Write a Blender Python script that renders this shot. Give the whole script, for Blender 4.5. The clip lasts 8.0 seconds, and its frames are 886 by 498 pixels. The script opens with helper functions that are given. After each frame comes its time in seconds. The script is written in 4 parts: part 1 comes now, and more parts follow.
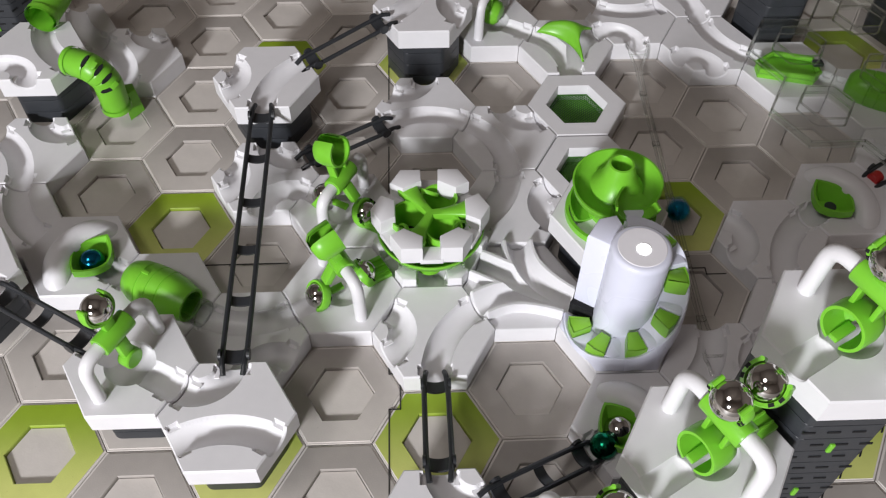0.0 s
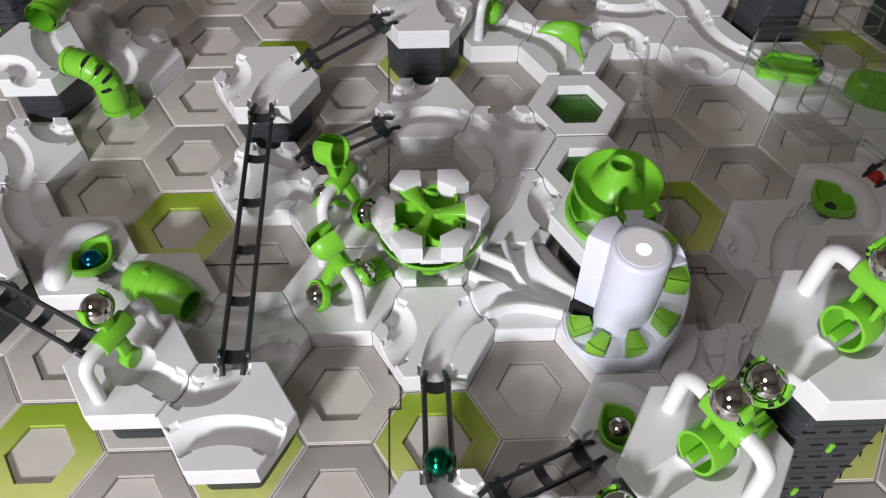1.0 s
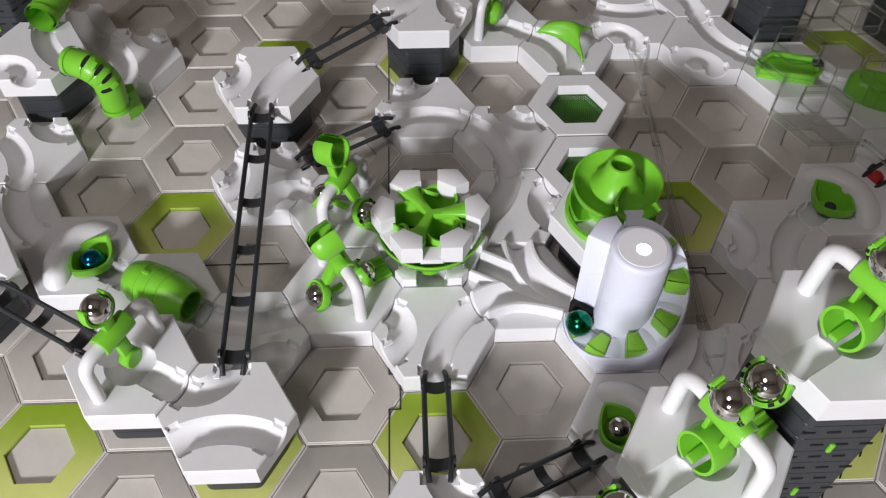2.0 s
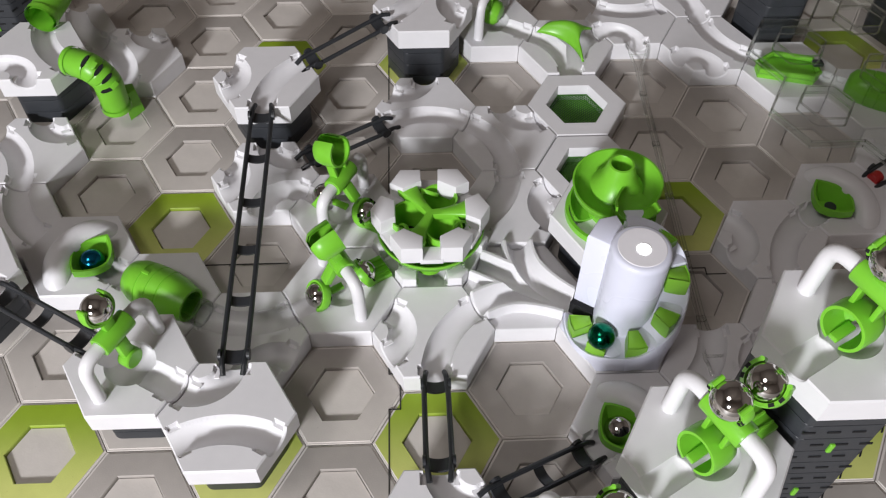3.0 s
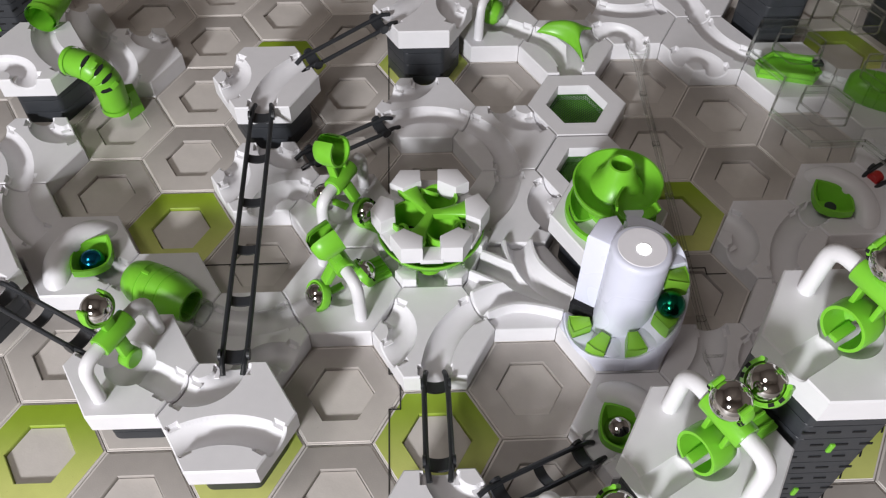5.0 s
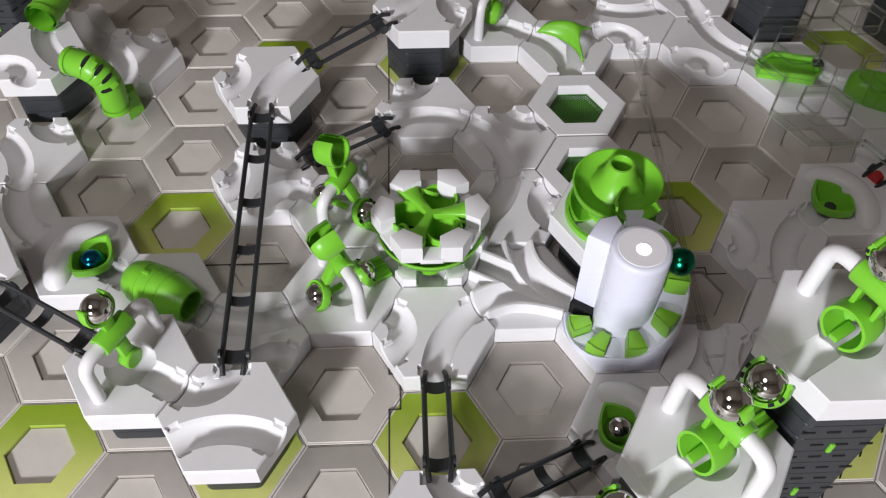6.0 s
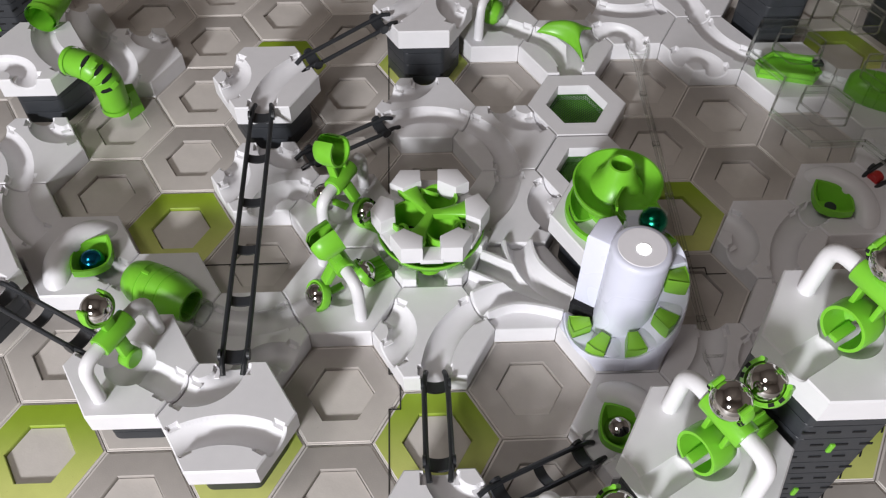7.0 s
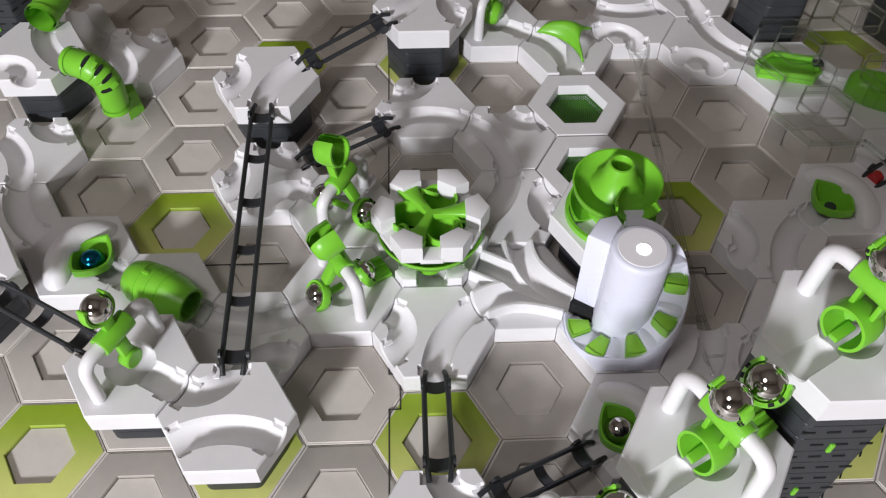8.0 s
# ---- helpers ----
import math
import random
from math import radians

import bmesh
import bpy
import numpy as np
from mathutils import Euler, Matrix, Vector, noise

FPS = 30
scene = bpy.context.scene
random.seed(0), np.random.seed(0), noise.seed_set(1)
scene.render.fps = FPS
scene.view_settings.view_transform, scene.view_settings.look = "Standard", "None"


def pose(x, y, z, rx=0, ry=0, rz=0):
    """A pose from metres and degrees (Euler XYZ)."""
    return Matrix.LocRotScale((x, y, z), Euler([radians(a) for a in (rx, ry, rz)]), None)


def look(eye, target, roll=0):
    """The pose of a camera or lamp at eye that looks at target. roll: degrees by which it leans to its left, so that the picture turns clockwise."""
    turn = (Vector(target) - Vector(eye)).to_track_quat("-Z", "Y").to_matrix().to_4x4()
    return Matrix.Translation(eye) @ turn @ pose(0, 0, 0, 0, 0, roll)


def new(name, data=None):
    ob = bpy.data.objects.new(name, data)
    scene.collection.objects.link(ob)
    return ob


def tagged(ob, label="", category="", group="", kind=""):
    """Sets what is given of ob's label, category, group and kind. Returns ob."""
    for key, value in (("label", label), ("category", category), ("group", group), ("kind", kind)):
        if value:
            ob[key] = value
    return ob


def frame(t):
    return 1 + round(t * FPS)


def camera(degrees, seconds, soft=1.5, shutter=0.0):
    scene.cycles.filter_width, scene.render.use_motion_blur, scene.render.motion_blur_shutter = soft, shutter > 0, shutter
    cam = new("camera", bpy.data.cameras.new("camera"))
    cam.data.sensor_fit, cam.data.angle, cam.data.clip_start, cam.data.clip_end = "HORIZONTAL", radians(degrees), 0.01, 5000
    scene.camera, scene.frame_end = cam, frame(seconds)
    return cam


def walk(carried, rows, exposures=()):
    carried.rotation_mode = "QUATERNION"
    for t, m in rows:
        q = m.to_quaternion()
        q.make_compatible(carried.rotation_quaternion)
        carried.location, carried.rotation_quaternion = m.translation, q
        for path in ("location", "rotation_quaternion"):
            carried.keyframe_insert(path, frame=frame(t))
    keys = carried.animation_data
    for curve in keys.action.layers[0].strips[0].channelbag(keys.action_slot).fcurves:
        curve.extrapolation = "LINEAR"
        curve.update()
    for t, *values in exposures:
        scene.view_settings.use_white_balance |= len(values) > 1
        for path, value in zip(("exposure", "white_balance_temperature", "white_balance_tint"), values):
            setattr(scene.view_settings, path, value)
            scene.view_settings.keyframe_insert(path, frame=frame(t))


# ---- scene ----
cam = camera(53.41, 8.0, soft=1.25, shutter=0.5)
VIEW = pose(0.03734, -0.19788, 0.36704, 37.475, -0.437, -2.183)
walk(cam, [(0.0, VIEW), (8.0, VIEW)])

# ---------------------------------------------------------------- light
world = bpy.data.worlds.new("room_air")
scene.world = world
world.use_nodes = True
world.node_tree.nodes["Background"].inputs[0].default_value = (0.95, 0.97, 1.0, 1)
world.node_tree.nodes["Background"].inputs[1].default_value = 0.035
scene.view_settings.exposure = -0.42


def lamp(name, eye, target, watts, size, colour):
    data = bpy.data.lights.new(name, "AREA")
    data.shape, data.size, data.energy, data.color = "DISK", size, watts, colour
    ob = new(name, data)
    ob.matrix_world = look(eye, target)
    return ob


lamp("reading_lamp_light", (-0.69, -1.46, 0.70), (0.08, 0.08, 0.0), 49.5, 0.23, (0.968, 0.970, 1.0))
lamp("ceiling_lamp_light", (-0.75, -0.50, 1.65), (0.05, 0.1, 0.0), 8.2, 0.60, (1.0, 0.95, 0.93))

# ---------------------------------------------------------------- materials


def shader(name, base, rough=0.4, metal=0.0, vary=0.06, scale=180.0, bump=0.05, bump_scale=900.0, coat=0.0, transmission=0.0, ior=1.46, subsurface=0.0):
    m = bpy.data.materials.new(name)
    m.use_nodes = True
    nt = m.node_tree
    b = nt.nodes["Principled BSDF"]
    b.inputs["Roughness"].default_value = rough
    b.inputs["Metallic"].default_value = metal
    b.inputs["Coat Weight"].default_value = coat
    b.inputs["Transmission Weight"].default_value = transmission
    b.inputs["IOR"].default_value = ior
    b.inputs["Base Color"].default_value = (*base, 1)
    if subsurface:
        b.inputs["Subsurface Weight"].default_value = subsurface
        b.inputs["Subsurface Radius"].default_value = (0.002, 0.002, 0.001)
        b.inputs["Subsurface Scale"].default_value = 1.0
    co = nt.nodes.new("ShaderNodeTexCoord")
    if vary:
        n1 = nt.nodes.new("ShaderNodeTexNoise")
        n1.inputs["Scale"].default_value = scale
        n1.inputs["Detail"].default_value = 5
        nt.links.new(co.outputs["Object"], n1.inputs["Vector"])
        n2 = nt.nodes.new("ShaderNodeTexNoise")
        n2.inputs["Scale"].default_value = scale * 0.18
        nt.links.new(co.outputs["Object"], n2.inputs["Vector"])
        mul = nt.nodes.new("ShaderNodeMath")
        mul.operation = "ADD"
        nt.links.new(n1.outputs["Fac"], mul.inputs[0])
        nt.links.new(n2.outputs["Fac"], mul.inputs[1])
        ramp = nt.nodes.new("ShaderNodeMapRange")
        ramp.inputs["From Min"].default_value, ramp.inputs["From Max"].default_value = 0.6, 1.4
        ramp.inputs["To Min"].default_value, ramp.inputs["To Max"].default_value = 1 - vary, 1 + vary
        nt.links.new(mul.outputs[0], ramp.inputs["Value"])
        mix = nt.nodes.new("ShaderNodeVectorMath")
        mix.operation = "SCALE"
        mix.inputs[0].default_value = base
        nt.links.new(ramp.outputs["Result"], mix.inputs["Scale"])
        nt.links.new(mix.outputs[0], b.inputs["Base Color"])
        rr = nt.nodes.new("ShaderNodeMapRange")
        rr.inputs["To Min"].default_value, rr.inputs["To Max"].default_value = max(0.02, rough - 0.08), rough + 0.08
        nt.links.new(n2.outputs["Fac"], rr.inputs["Value"])
        nt.links.new(rr.outputs["Result"], b.inputs["Roughness"])
    if bump:
        n3 = nt.nodes.new("ShaderNodeTexNoise")
        n3.inputs["Scale"].default_value = bump_scale
        n3.inputs["Detail"].default_value = 3
        nt.links.new(co.outputs["Object"], n3.inputs["Vector"])
        bp = nt.nodes.new("ShaderNodeBump")
        bp.inputs["Strength"].default_value = bump
        bp.inputs["Distance"].default_value = 0.0006
        nt.links.new(n3.outputs["Fac"], bp.inputs["Height"])
        nt.links.new(bp.outputs["Normal"], b.inputs["Normal"])
    return m


WHITE = shader("white_plastic", (0.732, 0.722, 0.745), 0.40, vary=0.03, bump=0.04)
GLOSS = shader("glossy_white_plastic", (0.71, 0.72, 0.84), 0.28, vary=0.015, bump=0.01)
LIME = shader("lime_plastic", (0.180, 0.515, 0.034), 0.33, vary=0.06, bump=0.03)
DARK = shader("charcoal_plastic", (0.032, 0.035, 0.041), 0.42, vary=0.18, bump=0.08)
RAIL = shader("graphite_rail_plastic", (0.028, 0.030, 0.034), 0.34, vary=0.15, bump=0.03)
STEEL = shader("chrome_steel", (0.62, 0.60, 0.58), 0.045, 1.0, vary=0.03, bump=0)
BLUE = shader("blue_anodised_steel", (0.012, 0.19, 0.34), 0.17, 1.0, vary=0.03, bump=0)
EMERALD = shader("emerald_anodised_steel", (0.006, 0.150, 0.080), 0.19, 1.0, vary=0.03, bump=0)
CLEAR = shader("clear_plastic", (0.95, 0.96, 0.95), 0.0, vary=0, bump=0, transmission=1.0, ior=1.35)
mix = CLEAR.node_tree.nodes.new("ShaderNodeMixShader")
mix.inputs[0].default_value = 0.30
thin = CLEAR.node_tree.nodes.new("ShaderNodeBsdfTransparent")
thin.inputs[0].default_value = (0.97, 0.98, 0.97, 1)
CLEAR.node_tree.links.new(thin.outputs[0], mix.inputs[1])
CLEAR.node_tree.links.new(CLEAR.node_tree.nodes["Principled BSDF"].outputs[0], mix.inputs[2])
CLEAR.node_tree.links.new(mix.outputs[0], CLEAR.node_tree.nodes["Material Output"].inputs[0])
SHEET = CLEAR.copy()
SHEET.name = "clear_plastic_sheet"
for node in SHEET.node_tree.nodes:
    if node.bl_idname == "ShaderNodeMixShader":
        node.inputs[0].default_value = 0.05
EDGE = CLEAR.copy()
EDGE.name = "clear_plastic_edge"
for node in EDGE.node_tree.nodes:
    if node.bl_idname == "ShaderNodeMixShader":
        node.inputs[0].default_value = 0.50
    elif node.bl_idname == "ShaderNodeBsdfPrincipled":
        node.inputs["IOR"].default_value = 1.45
BLACK = shader("black_slot", (0.005, 0.005, 0.006), 0.8, vary=0.1)
RED = shader("red_plastic", (0.45, 0.02, 0.02), 0.4)
TABLE = shader("grey_table_top", (0.30, 0.28, 0.26), 0.6, vary=0.1, scale=20)
PLASTER = shader("plain_plaster", (0.33, 0.29, 0.26), 0.9, vary=0.05, scale=3, bump=0.2, bump_scale=60)
LAMPGLOW = bpy.data.materials.new("white_light_diode")
LAMPGLOW.use_nodes = True
LAMPGLOW.node_tree.nodes["Principled BSDF"].inputs["Emission Color"].default_value = (1, 1, 1, 1)
LAMPGLOW.node_tree.nodes["Principled BSDF"].inputs["Emission Strength"].default_value = 3.0


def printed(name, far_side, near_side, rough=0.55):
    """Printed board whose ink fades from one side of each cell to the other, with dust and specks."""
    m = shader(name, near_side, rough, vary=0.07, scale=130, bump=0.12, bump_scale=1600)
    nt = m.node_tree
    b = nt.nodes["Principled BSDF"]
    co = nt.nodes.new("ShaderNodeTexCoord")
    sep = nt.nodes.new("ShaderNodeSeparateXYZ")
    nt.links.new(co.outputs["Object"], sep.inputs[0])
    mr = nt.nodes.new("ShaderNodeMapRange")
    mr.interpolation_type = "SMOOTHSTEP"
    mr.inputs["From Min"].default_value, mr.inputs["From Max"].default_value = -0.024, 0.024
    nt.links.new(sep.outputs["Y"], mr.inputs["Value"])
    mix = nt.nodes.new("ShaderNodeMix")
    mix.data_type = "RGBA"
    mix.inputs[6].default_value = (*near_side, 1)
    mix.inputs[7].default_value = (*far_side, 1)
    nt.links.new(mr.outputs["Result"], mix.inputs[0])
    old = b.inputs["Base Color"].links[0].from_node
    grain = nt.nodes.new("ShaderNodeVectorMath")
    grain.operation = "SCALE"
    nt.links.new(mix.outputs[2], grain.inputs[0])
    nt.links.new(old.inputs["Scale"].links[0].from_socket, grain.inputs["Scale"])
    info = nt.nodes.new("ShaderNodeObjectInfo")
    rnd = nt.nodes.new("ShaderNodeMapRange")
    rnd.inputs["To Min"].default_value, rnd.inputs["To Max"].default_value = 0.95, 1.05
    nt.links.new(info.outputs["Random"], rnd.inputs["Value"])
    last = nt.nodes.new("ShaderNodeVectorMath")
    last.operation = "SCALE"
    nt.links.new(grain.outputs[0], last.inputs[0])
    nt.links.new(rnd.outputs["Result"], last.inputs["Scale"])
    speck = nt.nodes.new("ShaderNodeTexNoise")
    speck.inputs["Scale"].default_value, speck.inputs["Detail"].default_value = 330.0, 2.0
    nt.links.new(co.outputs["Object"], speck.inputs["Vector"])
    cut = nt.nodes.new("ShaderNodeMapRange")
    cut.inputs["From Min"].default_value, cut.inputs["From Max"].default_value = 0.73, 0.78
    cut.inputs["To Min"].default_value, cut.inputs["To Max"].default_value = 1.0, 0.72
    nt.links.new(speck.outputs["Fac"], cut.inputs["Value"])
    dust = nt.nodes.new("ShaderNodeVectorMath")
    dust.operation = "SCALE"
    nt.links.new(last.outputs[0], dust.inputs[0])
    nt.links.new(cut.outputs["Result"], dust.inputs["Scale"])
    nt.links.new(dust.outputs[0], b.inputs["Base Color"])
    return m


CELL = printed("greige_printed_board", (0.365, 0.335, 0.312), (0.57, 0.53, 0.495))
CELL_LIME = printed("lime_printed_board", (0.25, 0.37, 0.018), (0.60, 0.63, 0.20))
JOINT = shader("pale_joint_print", (0.64, 0.60, 0.565), 0.6, vary=0.08)
PIT = shader("pale_board_floor", (0.60, 0.56, 0.525), 0.55, vary=0.06, bump=0.1)
SEAM = shader("dark_board_gap", (0.03, 0.028, 0.026), 0.8)

# ---------------------------------------------------------------- shape helpers
PITCH = 0.051
R = PITCH / math.sqrt(3)
SIDES = {"N": 90, "NE": 30, "SE": -30, "S": -90, "SW": -150, "NW": 150}
TH = 0.012


def spot(c, y, z=0.0):
    """Centre of a hexagonal cell: column, row and height."""
    return Vector((c * 1.5 * R, y * PITCH, z))


def ang(deg, r=1.0):
    return np.array([math.cos(radians(deg)) * r, math.sin(radians(deg)) * r])


def mesh_of(name, bm, smooth=35):
    bmesh.ops.recalc_face_normals(bm, faces=bm.faces)
    me = bpy.data.meshes.new(name)
    bm.to_mesh(me)
    bm.free()
    if smooth:
        me.polygons.foreach_set("use_smooth", [True] * len(me.polygons))
        me.set_sharp_from_angle(angle=radians(smooth))
    return me


def part(name, bm, material, parent=None, label="", at=None, smooth=35):
    """One mesh object, at a pose in its parent's space."""
    me = bm if isinstance(bm, bpy.types.Mesh) else mesh_of(name, bm, smooth)
    if not me.materials:
        me.materials.append(material)
    ob = new(name, me)
    if parent is not None:
        ob.parent = parent
    if at is not None:
        ob.matrix_basis = at
    if label:
        ob["label"] = label
    return ob


def thing(name, label, category, at, group="", kind=""):
    ob = new(name)
    ob.matrix_basis = at
    ob.empty_display_size = 0.01
    return tagged(ob, label, category, group, kind)


def box(bm, size, m=Matrix(), bevel=0.0006, seg=2):
    r = bmesh.ops.create_cube(bm, size=1.0, matrix=m @ Matrix.Diagonal((*size, 1)))
    if bevel:
        es = list({e for v in r["verts"] for e in v.link_edges})
        bmesh.ops.bevel(bm, geom=es, offset=bevel, segments=seg, affect="EDGES", profile=0.5)
    return bm


def prism(bm, outline, z0, z1, bevel=0.0, m=Matrix(), seg=2):
    lo = [bm.verts.new(m @ Vector((x, y, z0))) for x, y in outline]
    hi = [bm.verts.new(m @ Vector((x, y, z1))) for x, y in outline]
    n = len(outline)
    top = bm.faces.new(hi)
    bm.faces.new(lo[::-1])
    for i in range(n):
        bm.faces.new((lo[i], lo[(i + 1) % n], hi[(i + 1) % n], hi[i]))
    if bevel:
        bmesh.ops.bevel(bm, geom=list(top.edges), offset=bevel, segments=seg, affect="EDGES", profile=0.5)
    return bm


def hexagon(r, turn=0.0, rounding=0.0, n=5):
    """Corner points of a hexagon with corners at left and right; rounding cuts the corners by an arc."""
    pts = []
    for k in range(6):
        a = radians(60 * k + turn)
        if not rounding:
            pts.append((r * math.cos(a), r * math.sin(a)))
            continue
        d = r - rounding / math.cos(radians(30))
        for i in range(n):
            t = a + radians(-30 + 60 * i / (n - 1))
            pts.append((d * math.cos(a) + rounding * math.cos(t), d * math.sin(a) + rounding * math.sin(t)))
    return pts


def tube(bm, pts, r, n=14, caps=True, closed=False):
    """A round bar along points; r is one radius or one for each point."""
    pts = [Vector(p) for p in pts]
    k = len(pts)
    rs = r if isinstance(r, (list, tuple)) else [r] * k
    rings, up = [], None
    for i, p in enumerate(pts):
        a = pts[(i - 1) % k] if closed or i else p
        b = pts[(i + 1) % k] if closed or i < k - 1 else p
        t = (b - a).normalized()
        if up is None:
            up = t.orthogonal().normalized()
        up = (up - t * up.dot(t)).normalized()
        side = t.cross(up)
        rings.append([bm.verts.new(p + rs[i] * (up * math.cos(2 * math.pi * j / n) + side * math.sin(2 * math.pi * j / n))) for j in range(n)])
    for i in range(k if closed else k - 1):
        a, b = rings[i], rings[(i + 1) % k]
        for j in range(n):
            bm.faces.new((a[j], a[(j + 1) % n], b[(j + 1) % n], b[j]))
    if caps and not closed:
        bm.faces.new(rings[0][::-1])
        bm.faces.new(rings[-1])
    return bm


def bend(pts, r, n=6):
    """The points of a polyline with its corners rounded to radius r."""
    pts = [Vector(p) for p in pts]
    out = [pts[0]]
    for a, b, c in zip(pts, pts[1:], pts[2:]):
        u, v = (a - b).normalized(), (c - b).normalized()
        half = u.angle(v) / 2
        d = min(r / math.tan(half), (a - b).length * 0.48, (c - b).length * 0.48)
        for i in range(n + 1):
            s = i / n
            out.append((b + u * d) * (1 - s) ** 2 + b * 2 * s * (1 - s) + (b + v * d) * s ** 2)
    return out + [pts[-1]]


def lathe(bm, profile, n=40, m=Matrix(), a0=0.0, a1=360.0):
    """A turned surface from (radius, height) points."""
    full = abs(a1 - a0) >= 359.9
    k = n if full else n + 1
    rings = []
    for i in range(k):
        a = radians(a0 + (a1 - a0) * i / n)
        rings.append([bm.verts.new(m @ Vector((r * math.cos(a), r * math.sin(a), z))) for r, z in profile])
    for i in range(n):
        p, q = rings[i], rings[(i + 1) % k]
        for j in range(len(profile) - 1):
            bm.faces.new((p[j], q[j], q[j + 1], p[j + 1]))
    bmesh.ops.remove_doubles(bm, verts=bm.verts, dist=1e-6)
    return bm


def ball(r=0.00635):
    bm = bmesh.new()
    bmesh.ops.create_uvsphere(bm, u_segments=32, v_segments=20, radius=r)
    return bm


# ---------------------------------------------------------------- track tiles
GROOVE, DEPTH = 0.0069, 0.0062


def path_distance(x, y, run):
    """Distance from the middle line of a run between two sides of a tile, or of a stub from one side."""
    if len(run) == 1:
        d = ang(SIDES[run[0]])
        s = np.clip(x * d[0] + y * d[1], 0.45 * PITCH / 2, 9)
        return np.hypot(x - s * d[0], y - s * d[1])
    a, b = SIDES[run[0]], SIDES[run[1]]
    gap = (b - a + 180) % 360 - 180
    if abs(abs(gap) - 180) < 1:
        d = ang(a)
        return np.abs(x * d[1] - y * d[0])
    mid = a + gap / 2
    if abs(gap) < 61:
        c, rad = ang(mid, R), R / 2
    else:
        c, rad = ang(mid, PITCH), 1.5 * R
    return np.abs(np.hypot(x - c[0], y - c[1]) - rad)


def tile_mesh(name, runs, th=TH, slots=True, pits=(), n=56, width=GROOVE, depth=DEPTH, size=0.993):
    """A hexagonal tile with round-bottomed channels let into its top, clip slots at their mouths and round pits (x, y, r, depth)."""
    ij = [(i, j) for i in range(-n, n + 1) for j in range(-n, n + 1) if abs(i + j) <= n]
    ij = np.array(ij, float)
    rr = R * size - 0.0007
    x = (ij[:, 0] + ij[:, 1] / 2) * rr / n
    y = ij[:, 1] * math.sqrt(3) / 2 * rr / n
    edge = np.maximum.reduce([np.abs(ij[:, 0]), np.abs(ij[:, 1]), np.abs(ij[:, 0] + ij[:, 1])]) >= n
    step = rr / n
    for run in runs:
        for _ in range(2):
            d = path_distance(x, y, run)
            e = 1e-6
            gx = (path_distance(x + e, y, run) - d) / e
            gy = (path_distance(x, y + e, run) - d) / e
            near = (np.abs(d - width) < step * 0.5) & ~edge
            x = np.where(near, x + gx * (width - d), x)
            y = np.where(near, y + gy * (width - d), y)
    for px, py, pr, pd in pits:
        d = np.hypot(x - px, y - py)
        near = (np.abs(d - pr) < step * 0.5) & ~edge
        k = np.where(near, pr / np.maximum(d, 1e-6), 1.0)
        x, y = px + (x - px) * k, py + (y - py) * k
    z = np.zeros_like(x)
    for run in runs:
        d = path_distance(x, y, run) / width
        z = np.minimum(z, -depth * np.sqrt(np.clip(1 - d * d, 0, 1)))
    for px, py, pr, pd in pits:
        d = np.hypot(x - px, y - py) / pr
        z = np.minimum(z, -pd * np.sqrt(np.clip(1 - d ** 4, 0, 1)))
    if slots:
        for k in {s for run in runs for s in run}:
            d = ang(SIDES[k])
            along = x * d[0] + y * d[1] - PITCH / 2
            across = np.abs(-x * d[1] + y * d[0])
            away = np.maximum(np.abs(along + 0.0042) - 0.0024, np.abs(across - 0.0067) - 0.0011)
            z = np.minimum(z, -0.0030 * np.clip(0.5 - away / 0.0006, 0, 1))
    index = {(int(a), int(b)): k for k, (a, b) in enumerate(ij)}
    faces = []
    for (a, b), k in index.items():
        p, q, r2 = index.get((a + 1, b)), index.get((a, b + 1)), index.get((a + 1, b - 1))
        if p is not None and q is not None:
            faces.append((k, p, q))
        if p is not None and r2 is not None:
            faces.append((k, r2, p))
    verts = [(a, b, th + c) for a, b, c in zip(x, y, z)]
    rim = []
    steps = [(-1, 1), (-1, 0), (0, -1), (1, -1), (1, 0), (0, 1)]
    a, b = n, 0
    for da, db in steps:
        for _ in range(n):
            rim.append(index[(a, b)])
            a, b = a + da, b + db
    grow = (R * size) / rr
    base = len(verts)
    m = len(rim)
    for k in rim:
        vx, vy, vz = verts[k]
        verts.append((vx * grow, vy * grow, vz - 0.0007))
    for k in rim:
        vx, vy, vz = verts[k]
        verts.append((vx * grow, vy * grow, 0.0))
    for i in range(m):
        j = (i + 1) % m
        faces.append((rim[i], base + i, base + j, rim[j]))
        faces.append((base + i, base + m + i, base + m + j, base + j))
    faces.append(tuple(base + m + i for i in range(m))[::-1])
    me = bpy.data.meshes.new(name)
    me.from_pydata(verts, [], faces)
    me.validate()
    bm = bmesh.new()
    bm.from_mesh(me)
    bmesh.ops.recalc_face_normals(bm, faces=bm.faces)
    bm.to_mesh(me)
    bm.free()
    me.polygons.foreach_set("use_smooth", [True] * len(me.polygons))
    me.set_sharp_from_angle(angle=radians(32))
    me.materials.append(WHITE)
    return me


KINDS, BLOCK = {}, {}


def track_tile(c, y, top, runs, label, group="track tiles", pits=(), turn=0.0):
    key = (tuple(runs), tuple(pits))
    if key not in KINDS:
        KINDS[key] = tile_mesh("track_tile", runs, pits=pits)
    ob = new("track_tile", KINDS[key])
    ob.matrix_basis = Matrix.Translation(spot(c, y, top - TH)) @ pose(0, 0, 0, 0, 0, turn)
    clip_slots(ob, sorted({q for run in runs for q in run}))
    return tagged(ob, label, "track tile", group)


